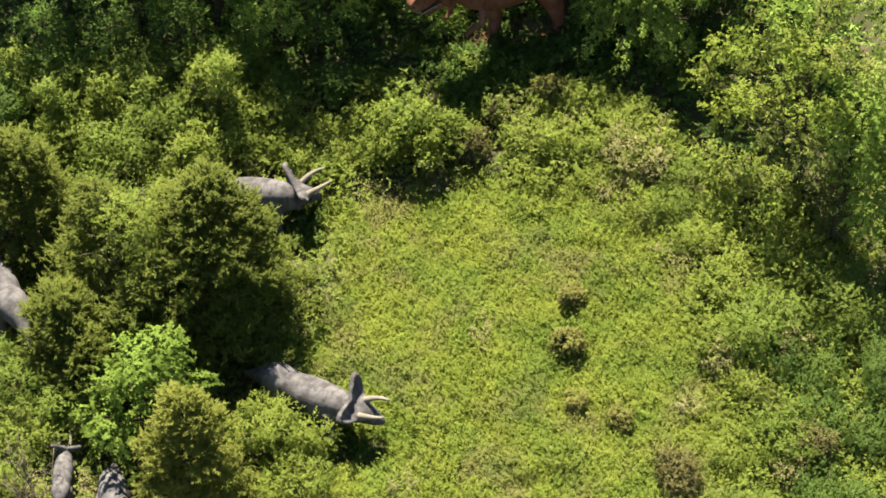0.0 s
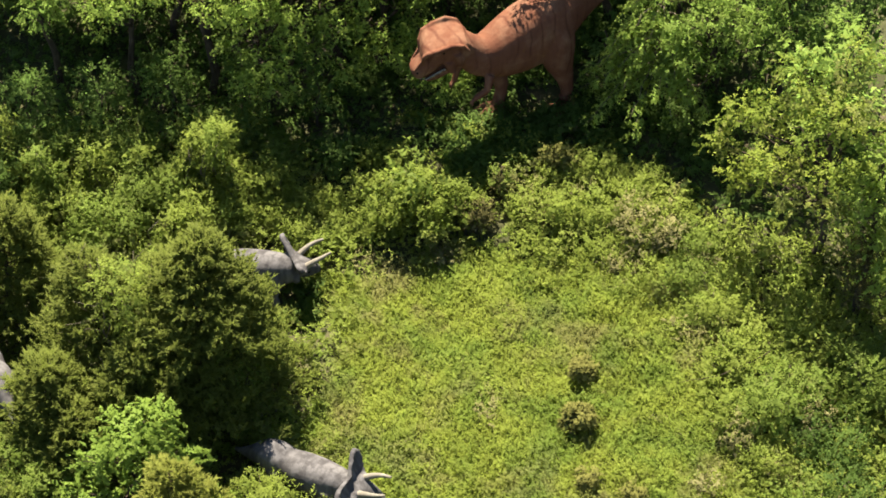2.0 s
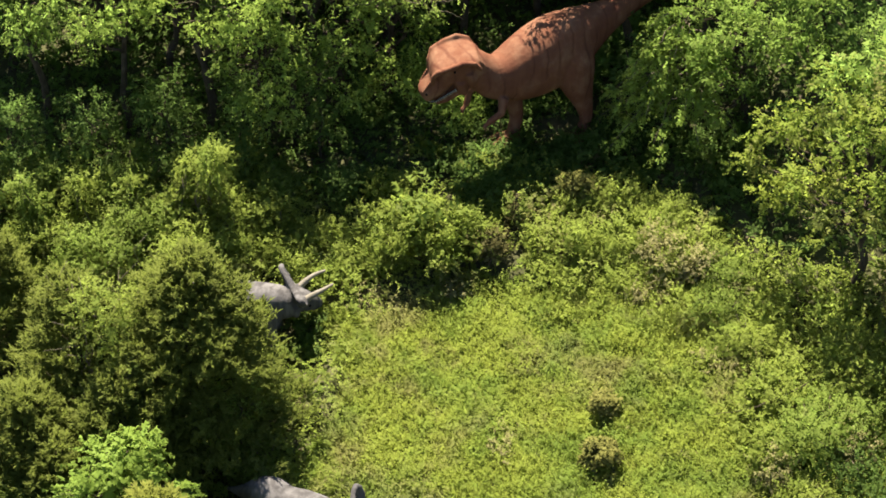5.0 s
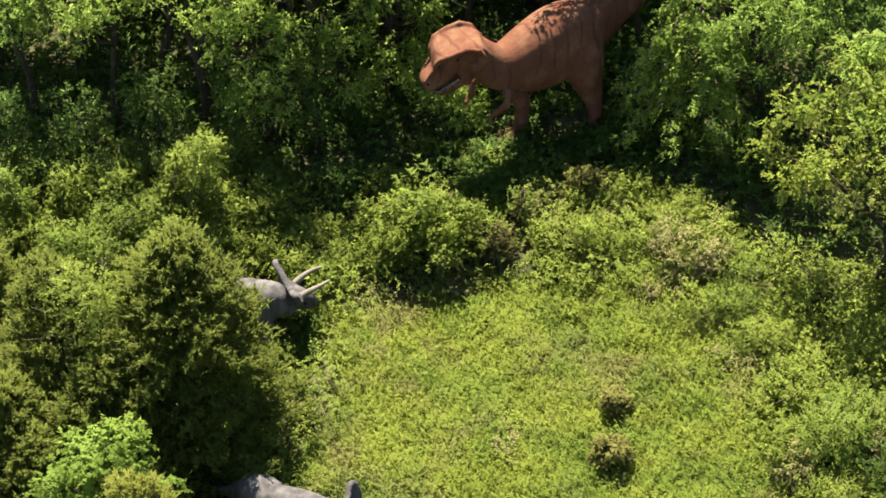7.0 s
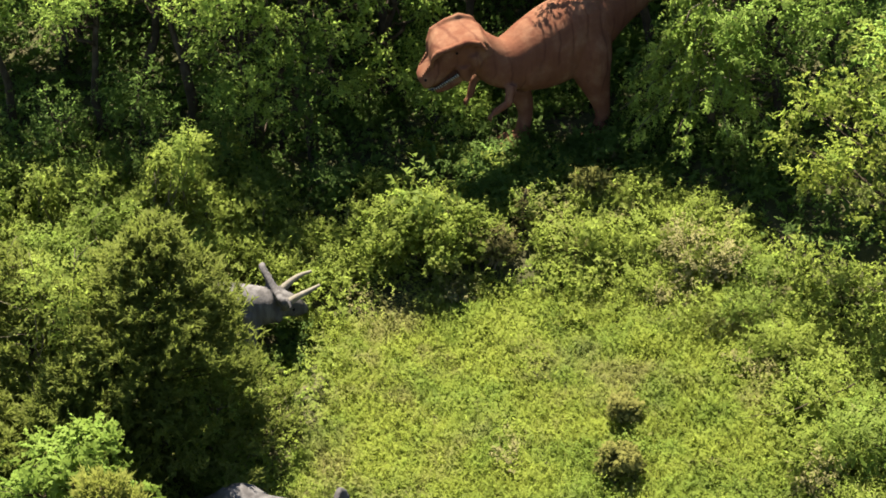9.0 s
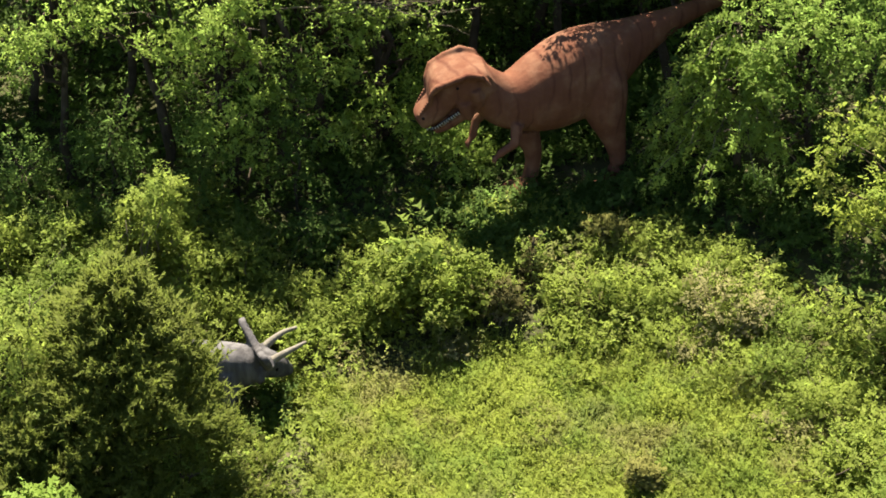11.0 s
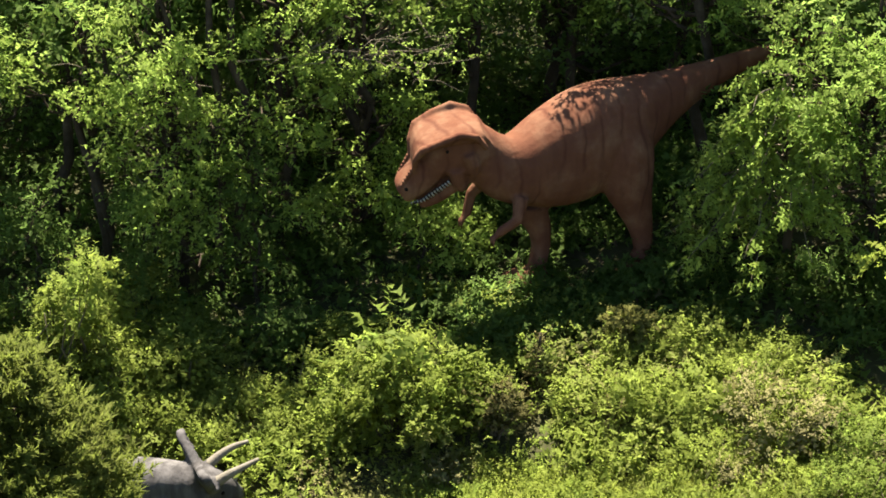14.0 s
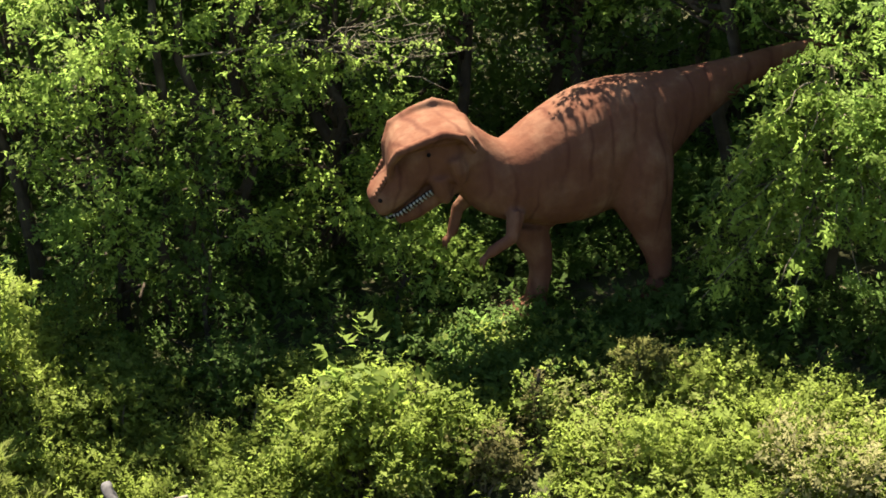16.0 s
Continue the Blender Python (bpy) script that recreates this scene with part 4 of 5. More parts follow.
for x, y, h, r, leaf in ((-10.9, 5.5, 3.3, .5, LIGHT), (-11.2, 5.3, 2.2, .5, LIGHT), (-10.3, 5.5, 2.0, .5, LIGHT), (-9.6, 5.3, 1.8, .5, LIGHT), (-12.2, 5.4, 1.8, .55, LIGHT), (-9.0, 5.2, 1.5, .4, LIGHT), (-13.4, 5.4, 2.0, .55, LIGHT), (-14.8, 5.6, 1.8, .5, GREEN), (-16.2, 6.0, 2.2, .6, LIGHT),
                         (-6.2, 6.0, .8, .45, LIGHT), (-5.4, 6.3, .6, .45, LIGHT), (-6.5, 4.7, 1.2, .4, LIGHT), (-5.95, 4.6, 1.3, .38, LIGHT), (-8.55, 5.2, 1.1, .35, LIGHT)):
    vine_column(x, y, h, r, leaf)
shrub(-1.2, 3.7, .4, .7, DRY, "small reddish-brown dying bush", dens=36, per=16, size=.06, n=6)
for x, y, r, h in ((-7.9, -.3, .5, .3), (-8.0, .5, .4, .25), (.6, 2.2, .5, .45), (-3.0, -1.9, .5, .25), (-5.0, -6.2, .5, .3), (2.2, .2, .5, .4), (-14.9, -5.9, .7, .6)):
    shrub(x, y, r, h, STRAW, "patch of dry straw-coloured weeds", dens=26, per=12, spread=.1, size=.06, n=6, name="dry_weeds", group="dry weeds in the clearing")
shrub(-3.3, 4.0, .45, .95, DRY, "rusty brown dying bush", dens=40, per=18, size=.07)
shrub(1.4, 3.1, .95, 1.25, STRAW, "pale straw-coloured vine tangle over a bush", dens=16, per=14, size=.06)

# cedars and the trees that stand with them
cedar(-10.05, -1.2, 5.9, 2.4, "tall dense olive-green red cedar beside a statue", 240, power=.62)
cedar(-12.9, -0.5, 4.6, 1.7, "loose olive-green red cedar with bare twigs beside it", 120, power=.5)
cedar(-11.5, -2.4, 3.6, 1.6, "low spreading olive-green red cedar", 120, power=.5)
cedar(-13.8, -2.4, 3.2, 1.4, "low spreading olive-green red cedar", 120, power=.5)
cedar(-13.0, -3.2, 2.6, 1.4, "low spreading olive-green red cedar", 80)
cedar(-10.25, -6.8, 5.0, 1.55, "small golden-green red cedar in the sun", 120, power=.55, leaf=GOLD)
cedar(-15.5, 1.8, 4.0, 1.6, "olive-green red cedar at the wood edge", 120, power=.5)
twigs(-11.9, -1.2, 5.6, 1.0, "thin bare grey branches above cedars", 5)
twigs(-14.3, -6.7, 2.6, 1.2, "bare grey twiggy bush over pale weeds", 9)
maple_lobes = []
for k in range(17):
    q = k / 16
    a = k * 2.4
    d = 1.85 * (1.05 - .75 * q) * rng.uniform(.6, 1.05)
    s = rng.uniform(.42, .62)
    maple_lobes.append((d * math.cos(a), d * math.sin(a), 1.0 + 2.6 * q, s, s, .2))
broad_tree(-11.5, -4.7, 3.9, maple_lobes, MAPLE, "young bright green maple below the cedars", 0.07, dens=17, per=21, spread=.12, size=.12, aspect=.8, name="maple_tree", group="")


def wood_tree(x, y, height, leaf, label, low=0.6, r=1.5, n=9, edge=0.0, **kw):
    """Crown lumps stepped back like a skirt; edge leans the low ones towards the open side."""
    lobes = []
    for k in range(n):
        q = (k + rng.uniform(0, .8)) / n
        z = low + (height - low) * q
        a = rng.uniform(0, 2 * math.pi)
        d = r * rng.uniform(.45, 1.0) * (1.3 - 1.0 * q)
        s = r * rng.uniform(.34, .62)
        lobes.append((d * math.cos(a), d * math.sin(a) - edge * (1 - q) * 1.3, z, s, s, s * rng.uniform(.5, .8)))
    return broad_tree(x, y, height, lobes, leaf, label, **kw)


FRONT = "leafy broad-leaved tree at the wood edge"


def lumps(x, y, z, r, n=5):
    """A ragged clump about r wide: small lumps scattered round its middle."""
    out = []
    for k in range(n):
        d = unit(rng.normal(0, 1, 3)) * r * rng.uniform(.25, .85)
        s = r * rng.uniform(.28, .58)
        out.append((x + d[0], y + d[1], z + d[2] * .9, s, s * rng.uniform(.8, 1.1), s * rng.uniform(.55, 1.0)))
    return out


def edge_tree(x, y, height, clumps, leaf, body=.9, body_low=.58, label=FRONT, inner_shade=None, more=5, more_low=.25, dens=8.5, per=17, spread=.12, size=.094, aspect=.55, droop=.2, trunk_r=None, fork=1):
    """A tall tree at the edge of the wood: a long trunk, a body of leaves in a darker colour that paints in shade, and
    lighter clumps (x, y, z, half width, in the world) that its boughs hold out into the light."""
    ob = thing("tree", x, y, None, label, "tree", "trees of the wood")
    z0 = gz(x, y)
    tr = trunk_r or .05 + .011 * height
    top = np.array([rng.normal(0, .25), rng.normal(0, .2), height * .92])
    wood = []
    for k in range(fork):
        w = np.array([rng.normal(0, .3), rng.normal(0, .2), 0]) * (k > 0)
        wood.append(limb(np.array([0, 0, -.3]) + w * .3, top + w * 2, tr * (1 - .2 * k), tr * .2, .05, 10, 8))
    bright, dark = [], []
    for cx, cy, cz, r in clumps:
        bright += lumps(cx - x, cy - y, cz - z0, r * 1.08, 5)
    for k in range(more):
        q = (k + rng.random()) / more
        bright += lumps(rng.uniform(-1.0, 1.0), -2.5 + 2.0 * (more_low + (1 - more_low) * q) + rng.uniform(-.2, .2), height * (more_low + (.85 - more_low) * q), rng.uniform(.35, .6), 5)
    n = max(4, int(height * 1.3))
    for k in range(n):
        q = (k + rng.uniform(0, .9)) / n
        t = rng.uniform(0, 2 * math.pi)
        d = body * rng.uniform(.2, .8) * (1.1 - .5 * q)
        sz = body * rng.uniform(.35, .6)
        dark.append((d * math.cos(t), d * math.sin(t) + .5, height * (body_low + (1 - body_low) * q), sz, sz, sz * rng.uniform(.6, 1.0)))
    for lx, ly, lz, rx, ry, rz in bright[::2] + dark[::2]:
        q = min(max((lz - .7) / height, .1), .85)
        c = np.array([0, 0, -.3]) + (top + np.array([0, 0, .3])) * q
        wood.append(limb(c, (lx, ly, lz), tr * .35, .008, .13, 7, 5))
        tip = np.array([lx, ly, lz]) + unit(rng.normal(0, 1, 3)) * np.array([rx, ry, rz])
        wood.append(limb(c * .3 + np.array([lx, ly, lz]) * .7, tip, .014, .005, .13, 5, 4))
    part("trunk", quick_mesh("trunk", *merge(wood), [BARK]), ob)
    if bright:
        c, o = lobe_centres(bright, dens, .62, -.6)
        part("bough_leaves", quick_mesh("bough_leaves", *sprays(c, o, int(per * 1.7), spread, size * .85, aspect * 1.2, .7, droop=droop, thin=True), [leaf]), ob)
    # the inner crown's shade is put into its colour by a darker leaf
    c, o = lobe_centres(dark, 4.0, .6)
    part("crown", quick_mesh("crown", *sprays(c, o, 24, .24, .155, .7, .7, droop=.2, thin=True), [inner_shade or SHADE_TONED]), ob)
    return ob


# the wood's edge behind the clearing, from west to east
edge_tree(-17.2, 9.2, 5.9, [(-17.0, 7.8, 4.2, .7), (-16.4, 7.9, 4.6, .7)], TREE_LIGHT, more=2, more_low=.55)
edge_tree(-15.0, 9.4, 6.4, [(-15.0, 7.8, 4.5, .7), (-14.4, 8.0, 4.9, .6)], TREE_GREEN, more=2, more_low=.55)
edge_tree(-12.8, 9.0, 6.6, [(-12.6, 7.5, 4.7, .65), (-13.3, 7.8, 4.0, .5), (-12.2, 7.8, 5.3, .6)], TREE_LIGHT, more=2, more_low=.55)
edge_tree(-10.7, 9.0, 6.8, [(-10.4, 7.5, 4.4, .62), (-10.1, 7.9, 5.7, .5)], TREE_LIGHT, fork=2, more=2, more_low=.6)
edge_tree(-9.1, 8.6, 7.0, [(-8.85, 6.35, 3.6, .62), (-9.1, 6.4, 3.0, .4), (-9.2, 7.2, 4.5, .5), (-8.3, 7.3, 4.35, .4), (-9.4, 6.9, 2.9, .4), (-8.7, 6.9, 2.0, .36), (-9.9, 7.0, 3.8, .45), (-9.6, 6.9, 5.2, .5), (-8.9, 6.8, 5.1, .45), (-9.9, 6.9, 4.6, .45), (-8.4, 6.9, 5.5, .45), (-8.5, 6.5, 2.7, .36)], TREE_LIGHT, body=.7, body_low=.75, more=3, more_low=.5)
edge_tree(-7.1, 9.5, 7.2, [(-7.2, 7.6, 4.35, .55), (-6.6, 7.7, 5.1, .5), (-6.8, 7.4, 3.8, .4), (-7.6, 8.0, 5.5, .5), (-6.2, 8.4, 5.9, .5), (-7.5, 7.4, 3.0, .36), (-6.3, 7.9, 4.4, .4), (-8.0, 7.4, 3.3, .36), (-7.0, 7.9, 6.0, .5), (-6.7, 7.2, 2.6, .3)], TREE_LIGHT, body=.7, body_low=.75, more=2, more_low=.7)
edge_tree(-5.7, 9.7, 6.8, [(-5.7, 8.5, 3.0, .45), (-5.3, 8.4, 2.3, .4), (-6.3, 8.4, 2.4, .35), (-5.1, 9.2, 5.6, .6), (-5.0, 8.7, 4.0, .42), (-5.9, 8.5, 4.6, .45), (-6.5, 8.2, 3.5, .33)], TREE_LIGHT, body=.7, body_low=.75, more=1, more_low=.7)
# the second row, which closes the roof of leaves over the shaded floor
for x, y in ((-16.4, 11.6), (-14.2, 11.9), (-12.0, 11.6), (-9.8, 11.9), (-7.9, 11.7), (-6.0, 12.0)):
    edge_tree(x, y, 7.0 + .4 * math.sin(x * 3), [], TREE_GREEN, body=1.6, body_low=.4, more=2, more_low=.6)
edge_tree(-3.9, 11.6, 7.2, [(-3.9, 10.4, 5.4, .5)], TREE_GREEN, body=1.7, body_low=.42, more=0)
edge_tree(-1.8, 12.2, 7.4, [(-1.9, 11.0, 5.8, .6), (-1.0, 11.2, 6.4, .6)], TREE_GREEN, body=1.7, body_low=.42, more=0)
edge_tree(0.4, 12.4, 7.6, [(.3, 11.0, 6.4, .6)], TREE_GREEN, body=1.7, body_low=.42, more=0)
# and east of the big statue
edge_tree(0.7, 7.9, 2.4, [(.2, 7.3, 1.9, .34), (.5, 7.1, 1.5, .33), (.85, 7.2, 2.4, .36)], TREE_LIGHT, body=.5, body_low=.3, more=0)
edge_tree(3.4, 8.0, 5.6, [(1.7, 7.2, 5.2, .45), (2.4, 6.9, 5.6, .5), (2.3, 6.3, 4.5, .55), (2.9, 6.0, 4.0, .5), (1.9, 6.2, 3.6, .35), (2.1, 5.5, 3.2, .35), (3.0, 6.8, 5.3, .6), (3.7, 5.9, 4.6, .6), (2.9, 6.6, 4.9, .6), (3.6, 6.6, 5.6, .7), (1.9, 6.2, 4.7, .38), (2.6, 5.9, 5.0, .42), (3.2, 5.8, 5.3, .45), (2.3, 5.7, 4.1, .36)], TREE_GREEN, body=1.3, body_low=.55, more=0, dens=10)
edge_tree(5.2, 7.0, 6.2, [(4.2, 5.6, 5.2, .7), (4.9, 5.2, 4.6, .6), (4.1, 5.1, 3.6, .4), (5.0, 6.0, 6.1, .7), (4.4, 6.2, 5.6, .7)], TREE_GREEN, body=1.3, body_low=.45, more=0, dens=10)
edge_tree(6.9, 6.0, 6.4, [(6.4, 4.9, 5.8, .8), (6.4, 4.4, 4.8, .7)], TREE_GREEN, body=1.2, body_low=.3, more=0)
edge_tree(8.4, 4.6, 6.2, [(7.6, 3.6, 5.2, .9), (8.2, 3.0, 4.2, .8)], TREE_LIGHT, body=1.2, body_low=.3, more=0)
edge_tree(2.6, 10.6, 7.2, [(.9, 9.0, 5.6, .45), (1.7, 8.6, 5.9, .5), (3.0, 9.2, 5.6, .7), (2.4, 9.0, 4.9, .5)], TREE_GREEN, body=1.4, body_low=.4, more=0)
edge_tree(5.0, 10.0, 7.4, [(4.3, 8.8, 6.4, .8)], TREE_GREEN, body=1.5, body_low=.35, more=0)
# the darkened leaf on these saplings paints in a pool of shade
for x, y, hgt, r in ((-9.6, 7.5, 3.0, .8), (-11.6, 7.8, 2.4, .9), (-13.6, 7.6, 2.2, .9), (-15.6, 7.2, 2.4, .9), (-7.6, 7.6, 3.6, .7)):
    wood_tree(x, y, hgt, SHADE_TONED, "vine-hung sapling at the wood edge, leaves darkened for shade", r=r, n=8, edge=.2, low=.3, dens=16, per=17, spread=.14, size=.1, trunk_r=.05)
wood_tree(-4.7, 8.2, 2.5, TREE_LIGHT, "bright sapling in a gap of light below the big statue's head", r=.85, n=9, low=.3, dens=20, per=17, spread=.13, size=.09, trunk_r=.04)
shrub(-7.9, -2.9, .5, .5, GREEN, "green weeds at the foot of a cedar", dens=24, per=14, n=6)
# low undergrowth below the big statue, its shade put into the leaf colour
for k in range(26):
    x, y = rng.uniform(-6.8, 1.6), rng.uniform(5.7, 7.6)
    shrub(x, y, rng.uniform(.3, .55), rng.uniform(.25, .5), SHADE_TONED, "low green undergrowth, leaf colour darkened for shade", dens=22, per=12, spread=.10, size=.09, n=6, group="undergrowth by the statue", name="undergrowth")
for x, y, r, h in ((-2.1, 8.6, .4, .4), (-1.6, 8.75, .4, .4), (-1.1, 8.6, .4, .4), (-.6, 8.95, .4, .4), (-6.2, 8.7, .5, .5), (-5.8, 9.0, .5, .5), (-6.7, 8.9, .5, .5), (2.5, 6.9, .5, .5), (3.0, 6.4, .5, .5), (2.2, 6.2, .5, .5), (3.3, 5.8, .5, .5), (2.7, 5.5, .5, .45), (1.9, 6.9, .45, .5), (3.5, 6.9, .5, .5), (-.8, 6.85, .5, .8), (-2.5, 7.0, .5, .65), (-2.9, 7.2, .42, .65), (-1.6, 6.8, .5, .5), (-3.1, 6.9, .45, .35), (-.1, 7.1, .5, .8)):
    shrub(x, y, r, h, SHADE_TONED, "low green undergrowth, leaf colour darkened for shade", dens=24, per=12, spread=.10, size=.085, n=7, group="undergrowth by the statue", name="undergrowth")
# dark-leaved plants behind the statue's legs stand in for black shade
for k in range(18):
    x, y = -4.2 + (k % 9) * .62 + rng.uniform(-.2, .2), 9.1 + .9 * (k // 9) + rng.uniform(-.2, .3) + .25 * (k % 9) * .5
    shrub(x, y, rng.uniform(.4, .6), rng.uniform(.4, .75), SHADE_TONED, "low green undergrowth, leaf colour darkened for shade", dens=20, per=12, spread=.12, size=.1, n=7, group="undergrowth by the statue", name="undergrowth")
for x, y, r, h in ((-4.95, 7.5, .4, .45), (-4.4, 7.25, .4, .4), (-3.8, 7.05, .4, .4), (-3.2, 6.75, .35, .35), (-2.7, 6.6, .3, .3)):
    shrub(x, y, r, h, HERB, "tall yellow-green weeds in a gap of light", dens=30, per=14, spread=.08, size=.06, n=6, group="weeds below the big statue", name="tall_weeds")
shrub(-.5, 6.75, .35, .5, STRAW, "dry pinkish brush at the wood edge", dens=26, per=12, spread=.1, size=.06, n=6, name="dry_brush", group="")
# one tree leans its sparse crown over the big statue's tail
broad_tree(0.6, 10.4, 8.6, [(-2.7, -2.1, 6.0, .6, .5, .3), (-2.0, -1.9, 6.0, .7, .6, .3), (-1.3, -1.7, 6.0, .7, .6, .35), (-1.1, -.7, 6.0, .7, .6, .35), (-1.3, -1.0, 7.0, 1.0, .9, .45), (-.9, -.5, 7.6, 1.0, .9, .5), (-2.8, .5, 7.2, 1.2, .9, .5), (-3.7, .7, 6.8, 1.1, .9, .5), (-4.6, .9, 6.6, 1.1, .9, .5), (-2.0, -.6, 6.8, .9, .8, .4), (-1.6, .3, 7.4, 1.2, .9, .5), (-.2, .2, 5.4, 1.1, .9, .7), (-2.5, .3, 3.9, 1.0, .8, .5), (-1.4, .4, 4.1, 1.0, .8, .5), (-3.6, .5, 4.0, 1.0, .8, .5), (.6, -.3, 4.2, 1.2, .9, .7), (-1.2, .3, 3.4, .9, .8, .6)],
           TREE_GREEN, "tall leafy tree leaning over the brown statue's tail", .14, dens=13, per=15, spread=.16, size=.12)
# backdrop trees share the shade-darkened leaf, keeping the wood behind dark
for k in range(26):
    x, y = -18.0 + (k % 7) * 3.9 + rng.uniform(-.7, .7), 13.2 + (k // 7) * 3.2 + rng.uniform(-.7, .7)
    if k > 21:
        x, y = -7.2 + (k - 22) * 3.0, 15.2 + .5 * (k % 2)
    wood_tree(x, y, rng.uniform(5.4, 6.4) + (k // 7) * .9, SHADE_TONED, "tall broad-leaved tree deep in the wood", r=2.2, n=9, dens=6.5, per=15, spread=.26, size=.15, trunk_r=.16, low=1.2)

# the bright tree over the shrubs, its crown reaching down to them
edge_tree(5.7, 2.3, 6.6, [(3.3, 3.1, 3.8, .6), (3.5, 1.9, 3.3, .55), (3.9, 2.6, 4.8, .7), (4.2, 1.3, 4.1, .7), (4.4, .5, 3.2, .55), (4.9, .4, 4.6, .75), (4.8, 2.4, 5.7, .8), (5.4, .9, 5.6, .8), (5.9, -.1, 4.6, .7), (6.0, 2.2, 6.2, .8), (4.0, 2.9, 2.7, .5), (5.3, -.2, 3.6, .55), (6.6, .8, 5.5, .8)],
          HERB, body=1.3, body_low=.45, more=0, label="bright yellow-green broad-leaved tree over the shrubs", inner_shade=TREE_GREEN, dens=12, size=.09, aspect=.7)
broad_tree(7.9, 0.6, 6.0, [(-.6, -.3, 4.9, 1.1, 1.0, .6), (-1.0, -.5, 3.9, .9, .9, .5), (-.9, -1.0, 3.0, .9, .8, .5), (.5, -.2, 4.3, 1.1, 1.0, .7), (.2, -1.2, 3.4, .9, .8, .6), (-.5, -1.5, 2.3, .8, .7, .5), (.6, -1.6, 2.4, .9, .8, .5)],
           TREE_LIGHT, "bright green broad-leaved tree beside a dead trunk", 0.13, dens=17, per=20, spread=.16, size=.12)

# a dead trunk hung with dry vine, and a fallen branch
dead = thing("dead_tree", 6.45, 0.25, None, "dead trunk hung with brown dry vines", "tree")
part("trunk", quick_mesh("trunk", *merge([limb((0, 0, -.3), (.1, .1, 5.0), .12, .05, .04, 8, 8)] + [limb((0, 0, 2.5 + .5 * k), (rng.normal(0, .6), rng.normal(0, .6), 3.2 + .5 * k), .03, .008, .1, 6, 5) for k in range(5)]), [BARK]), dead)
dc, do = lobe_centres([(-.1, -.2, 1.0, .35, .35, .5), (-.15, -.15, 1.8, .38, .35, .6), (-.1, -.1, 2.6, .3, .3, .5)], 40)
part("dry_vine", quick_mesh("dry_vine", *sprays(dc, do, 16, .08, .07), [DRY]), dead)
fallen = thing("fallen_branch", 4.4, -1.0, gz(4.4, -1.0) + .5, "long bare fallen branch lying over weeds", "branch")
fl = [limb((.3, .35, .15), (-.75, -.45, .05), .024, .018, .04, 8, 6), limb((-.75, -.45, .05), (-1.65, -.85, -.08), .018, .011, .05, 8, 5), limb((-1.65, -.85, -.08), (-2.7, -.95, -.2), .011, .004, .06, 8, 4)]
for k in range(9):
    q = rng.uniform(.1, .9)
    p = np.array([.3 - 2.6 * q, .3 - 1.2 * q, .15 - .25 * q])
    fl.append(limb(p, p + rng.normal(0, .22, 3), .008, .003, .15, 5, 4))
part("wood", quick_mesh("wood", *merge(fl), [BARK]), fallen)

# a broad ragged sapling in the middle, hung with vines, its crown held off the ground
MID = gz(-4.85, 3.75)
edge_tree(-4.85, 3.85, 2.0, [(x, y, MID + z, r) for x, y, z, r in ((-5.7, 3.8, 1.15, .36), (-5.25, 3.4, 1.0, .34), (-4.95, 3.7, 1.65, .36), (-4.45, 3.5, 1.4, .40), (-4.0, 3.8, 1.15, .38), (-4.6, 3.2, 1.0, .34), (-5.3, 4.1, 1.6, .34), (-3.95, 4.2, 1.5, .34), (-4.45, 4.1, 1.8, .32), (-5.85, 4.2, 1.0, .34), (-4.2, 3.3, .75, .26), (-5.0, 4.4, 1.4, .34), (-5.1, 3.5, 1.35, .3))],
          LIGHT, label="broad bushy sapling hung with vines beside the clearing", body=.75, body_low=.35, inner_shade=GREEN, more=0, dens=15, per=19, spread=.11, size=.088, aspect=.65, trunk_r=.04)

# leafy saplings among the cedars
wood_tree(-11.7, -1.6, 4.7, LIGHT, "light green sapling between red cedars", r=1.25, n=11, dens=16, per=15, spread=.14, size=.1, trunk_r=.05)
wood_tree(-9.0, -1.6, 2.6, TREE_GREEN, "green sapling at the foot of a red cedar", r=.8, n=6, dens=16, per=15, spread=.14, size=.1, trunk_r=.04)
shrub(-9.7, .5, .85, 1.3, GREEN, "green shrub before a grey statue")
shrub(-8.6, .3, .5, .6, GREEN, "green shrub before a grey statue")

# a slim three-stemmed tree with grey dead boughs before the dark wood
slim = thing("tree", -8.3, 8.3, None, "slim three-stemmed tree with bare grey boughs", "tree", "trees of the wood")
sw = [limb((0, 0, -.3), (.05, .1, 7.2), .10, .05, .02, 10, 8), limb((.3, .1, -.3), (.42, .2, 7.0), .12, .05, .02, 10, 8), limb((.1, 0, 2.9), (-.95, 0, 5.2), .08, .03, .06, 8, 7)]
part("trunk", quick_mesh("trunk", *merge(sw), [BARK]), slim)
gb = [limb((.4, .2, 4.4), (1.9, -.35, 4.75), .022, .013, .04, 8, 6), limb((1.9, -.35, 4.75), (2.9, -.35, 4.6), .013, .010, .05, 6, 6), limb((2.9, -.35, 4.6), (4.45, -.35, 4.0), .010, .005, .05, 9, 5),
      limb((1.5, -.8, 4.6), (3.7, -.35, 5.15), .010, .005, .06, 9, 5), limb((2.6, -.35, 4.65), (4.3, -.4, 4.9), .011, .005, .06, 8, 5), limb((1.0, -.4, 4.5), (2.6, -.35, 5.2), .013, .006, .06, 8, 5),
      limb((.1, 0, 3.4), (-.9, -.35, 2.7), .014, .010, .06, 8, 5), limb((-.9, -.35, 2.7), (-1.4, -.4, 2.2), .012, .005, .08, 6, 5), limb((.0, 0, 4.0), (-2.8, -.6, 4.6), .011, .006, .06, 8, 5)]
tips = []
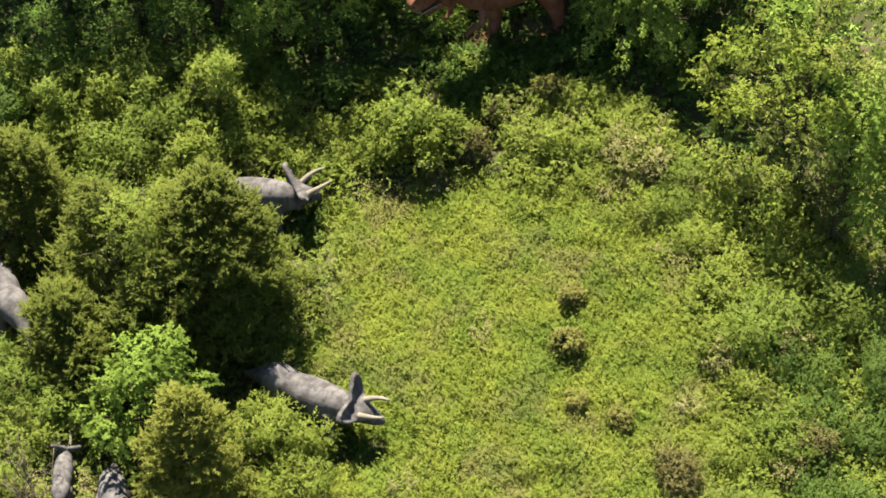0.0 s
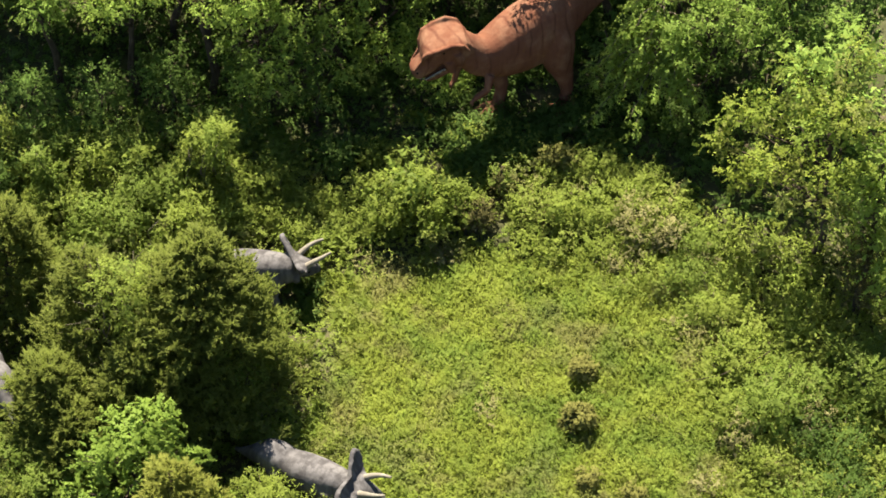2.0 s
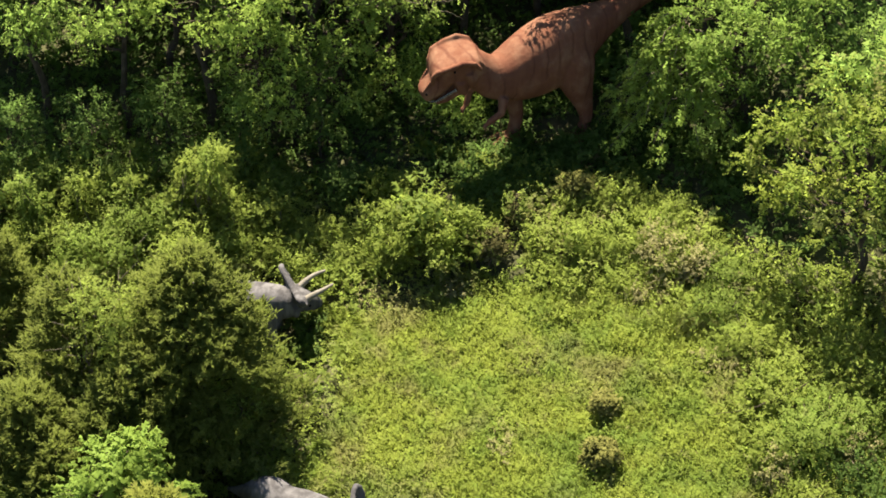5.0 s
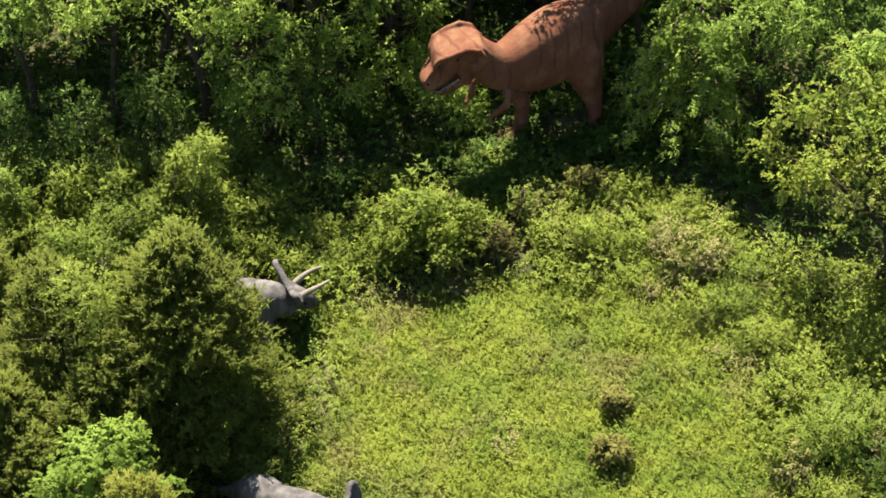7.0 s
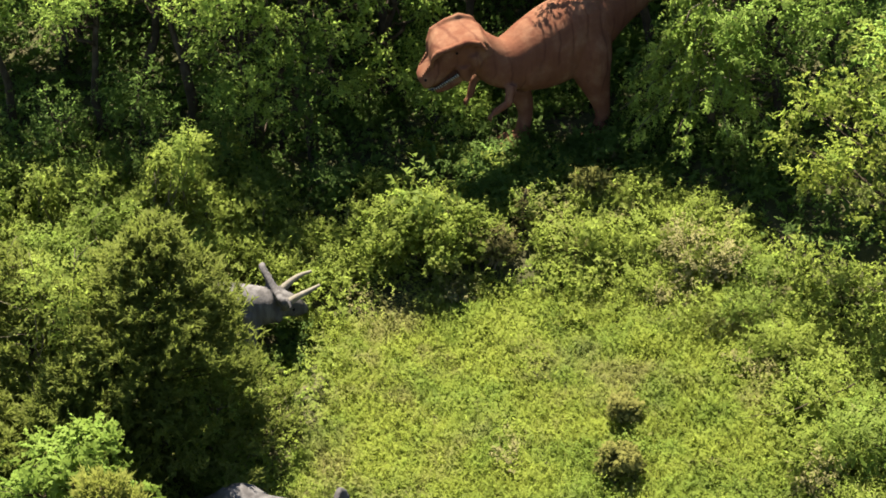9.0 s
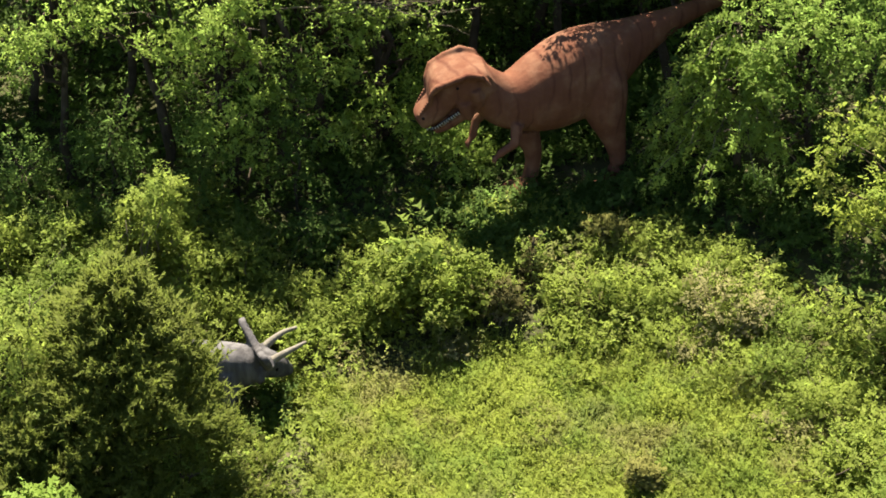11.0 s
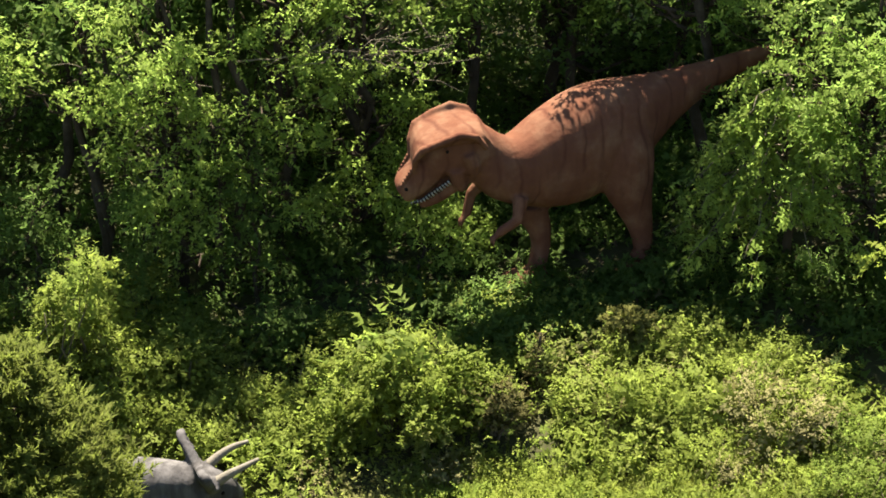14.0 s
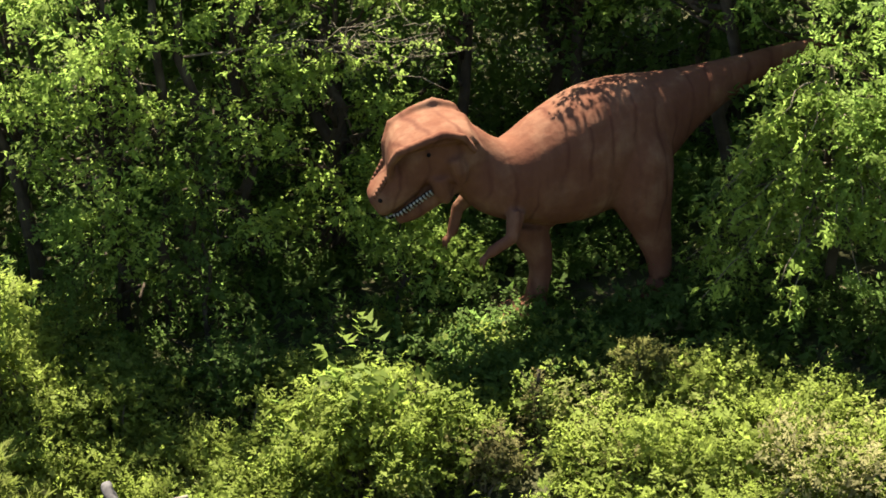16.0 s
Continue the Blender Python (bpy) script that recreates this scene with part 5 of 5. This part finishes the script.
for k in range(60):
    q = rng.uniform(0, 1.0)
    if k % 4:
        p = np.array([1.5 + 2.9 * q, -.35, 4.75 + .1 * q - .7 * q ** 3 if k % 2 else 4.6 + .5 * q])
    else:
        p = np.array([-1.2 * q, -.95 * q, 3.4 - .9 * q])
    t2 = p + np.array([rng.normal(.15, .35), rng.normal(0, .2), rng.normal(0, .26)])
    tips.append(t2)
    gb.append(limb(p, t2, .008, .003, .14, 6, 4))
    gb.append(limb(p * .4 + t2 * .6, t2 + rng.normal(0, .16, 3), .005, .002, .14, 5, 4))
part("bare_bough", quick_mesh("bare_bough", *merge(gb), [TWIG]), slim, "bare grey boughs")
tips = np.array(tips)
bough_leaves = sprays(tips, rng.normal(0, 1, tips.shape), 20, .13, .07)
hc, ho = lobe_centres([(0, 0, 6.8, 1.3, 1.0, .6), (1.2, .2, 6.9, 1.1, .9, .5)], 10)
part("crown", quick_mesh("crown", *merge([sprays(hc, ho, 14, .18, .12), bough_leaves]), [TREE_LIGHT]), slim)

# a tree whose light feathery boughs hang beside the big statue's leg
def bough_tree(x, y, height, label):
    ob = thing("tree", x, y, None, label, "tree", "trees of the wood")
    part("trunk", quick_mesh("trunk", *limb((0, 0, -.3), (-.2, -.3, height), .10, .03, .05, 10, 8), [BARK]), ob)
    for k in range(28):
        q = (k + rng.random()) / 28
        a = np.array([-.1, -.15, height * (.98 - .62 * q)])
        t = radians((-172, -118, -148, -88, -60)[k % 5] + rng.uniform(-12, 12))
        b = a + np.array([math.cos(t), math.sin(t), 0]) * (1.1 + 1.35 * q) * rng.uniform(.85, 1.1) - np.array([0, 0, rng.uniform(.25, .6) + .35 * q])
        n = 9
        s = np.linspace(0, 1, n)[:, None]
        line = a + (b - a) * s + np.array([0, 0, .3]) * np.sin(s * math.pi) + rng.normal(0, .03, (n, 3))
        v, t = tube(line, np.linspace(.022, .005, n), 5)
        bough = part("bough", quick_mesh("bough", v, t, [TWIG]), ob)
        at = rng.uniform(.3, 1.0, 24)
        P = np.stack([np.interp(at, s[:, 0], line[:, c]) for c in range(3)], 1)
        along = unit(np.repeat((line[-1] - line[3])[None], 24, 0))
        flank = unit(np.cross(along, np.array([0, 0, 1.0]))) * np.where(np.arange(24) % 2, 1, -1)[:, None]
        out = along * .6 + flank * .8 + np.array([0, 0, -.25])
        part("leaves", quick_mesh("leaves", *sprays(P, out, 14, .10, .095, .6, .9, .35, .3, droop=.25, thin=True, twig=7), [TREE_LIGHT]), bough)
    return ob


bough_tree(1.9, 7.5, 3.75, "light green tree with drooping feathery boughs")


# a vine-wrapped stump, a slim sapling, and brown tangles among the shrubs
def vine_stump(x, y, h, label):
    ob = thing("tree_stump", x, y, None, label, "stump")
    part("trunk", quick_mesh("trunk", *merge([limb((0, 0, -.1), (.03, 0, h), .05, .025, .04, 7, 7), limb((0, 0, h * .7), (-.22, .05, h * .95), .014, .005, .1, 5, 5), limb((0, 0, h * .9), (.25, 0, h * 1.15), .010, .004, .1, 5, 4)]), [BARK]), ob)
    c, o = lobe_centres([(0, -.03, h * .3, .15, .13, h * .3), (.02, -.02, h * .7, .10, .10, h * .28)], 120)
    part("dry_vine", quick_mesh("dry_vine", *sprays(c, o, 14, .05, .05, thin=True), [DRY]), ob)
    tips = np.array([(.25, 0, h * 1.15), (.12, 0, h * 1.08), (-.22, .05, h * .95), (-.12, .03, h * .86), (.02, 0, h * 1.02)])
    for tip in tips:
        part("leaf_tuft", quick_mesh("leaf_tuft", *sprays(tip[None], np.array([[0, 0, 1.0]]), 16, .05, .06, twig=16), [LIGHT]), ob)


vine_stump(-2.55, 4.75, 1.15, "slim broken stump wrapped in brown vine")
post = thing("sapling", -.95, 3.45, None, "slim bare dark sapling stems among weeds", "sapling")
part("stem", quick_mesh("stem", *merge([limb((0, 0, -.1), (.02, 0, 1.0), .022, .012, .05, 6, 6), limb((-.02, 0, .2), (-.09, 0, .85), .012, .006, .06, 6, 5)]), [BARK]), post)
c, o = lobe_centres([(.02, 0, 1.1, .35, .3, .14), (-.2, -.05, 1.0, .22, .2, .1)], 60)
part("crown", quick_mesh("crown", *sprays(c, o, 16, .08, .08, thin=True), [LIGHT]), post)
for x, y, r, h in ((-1.45, 4.5, .42, .55), (-1.7, 3.9, .4, .45), (-.35, 4.6, .4, .55), (.5, 3.3, .4, .5), (-4.1, 3.0, .4, .4), (-6.2, 3.2, .4, .4), (-9.4, 4.3, .45, .5), (-11.0, 5.6, .45, .7), (2.6, 2.2, .4, .5), (-13.0, 5.6, .5, .6), (3.2, -3.4, .5, .9), (4.9, -3.0, .6, 1.2), (4.6, -6.8, .5, .9), (2.3, -4.6, .5, .5), (-14.2, -6.3, .6, .6), (-13.0, -6.0, .5, .5)):
    shrub(x, y, r, h, STRAW, "tangle of dry straw-coloured vine stems", dens=26, per=12, spread=.1, size=.06, n=6, name="dry_tangle", group="dry tangles among the shrubs")
shrub(5.2, -6.2, .45, 1.2, DRY, "reddish-brown dying bush among green shrubs", dens=36, per=14, size=.06, n=7)
shrub(-.9, 5.4, .55, 1.05, OLIVE, "round olive-brown bush at the edge of the shade", dens=70, per=18, spread=.06, size=.055, n=8, shell=.85)
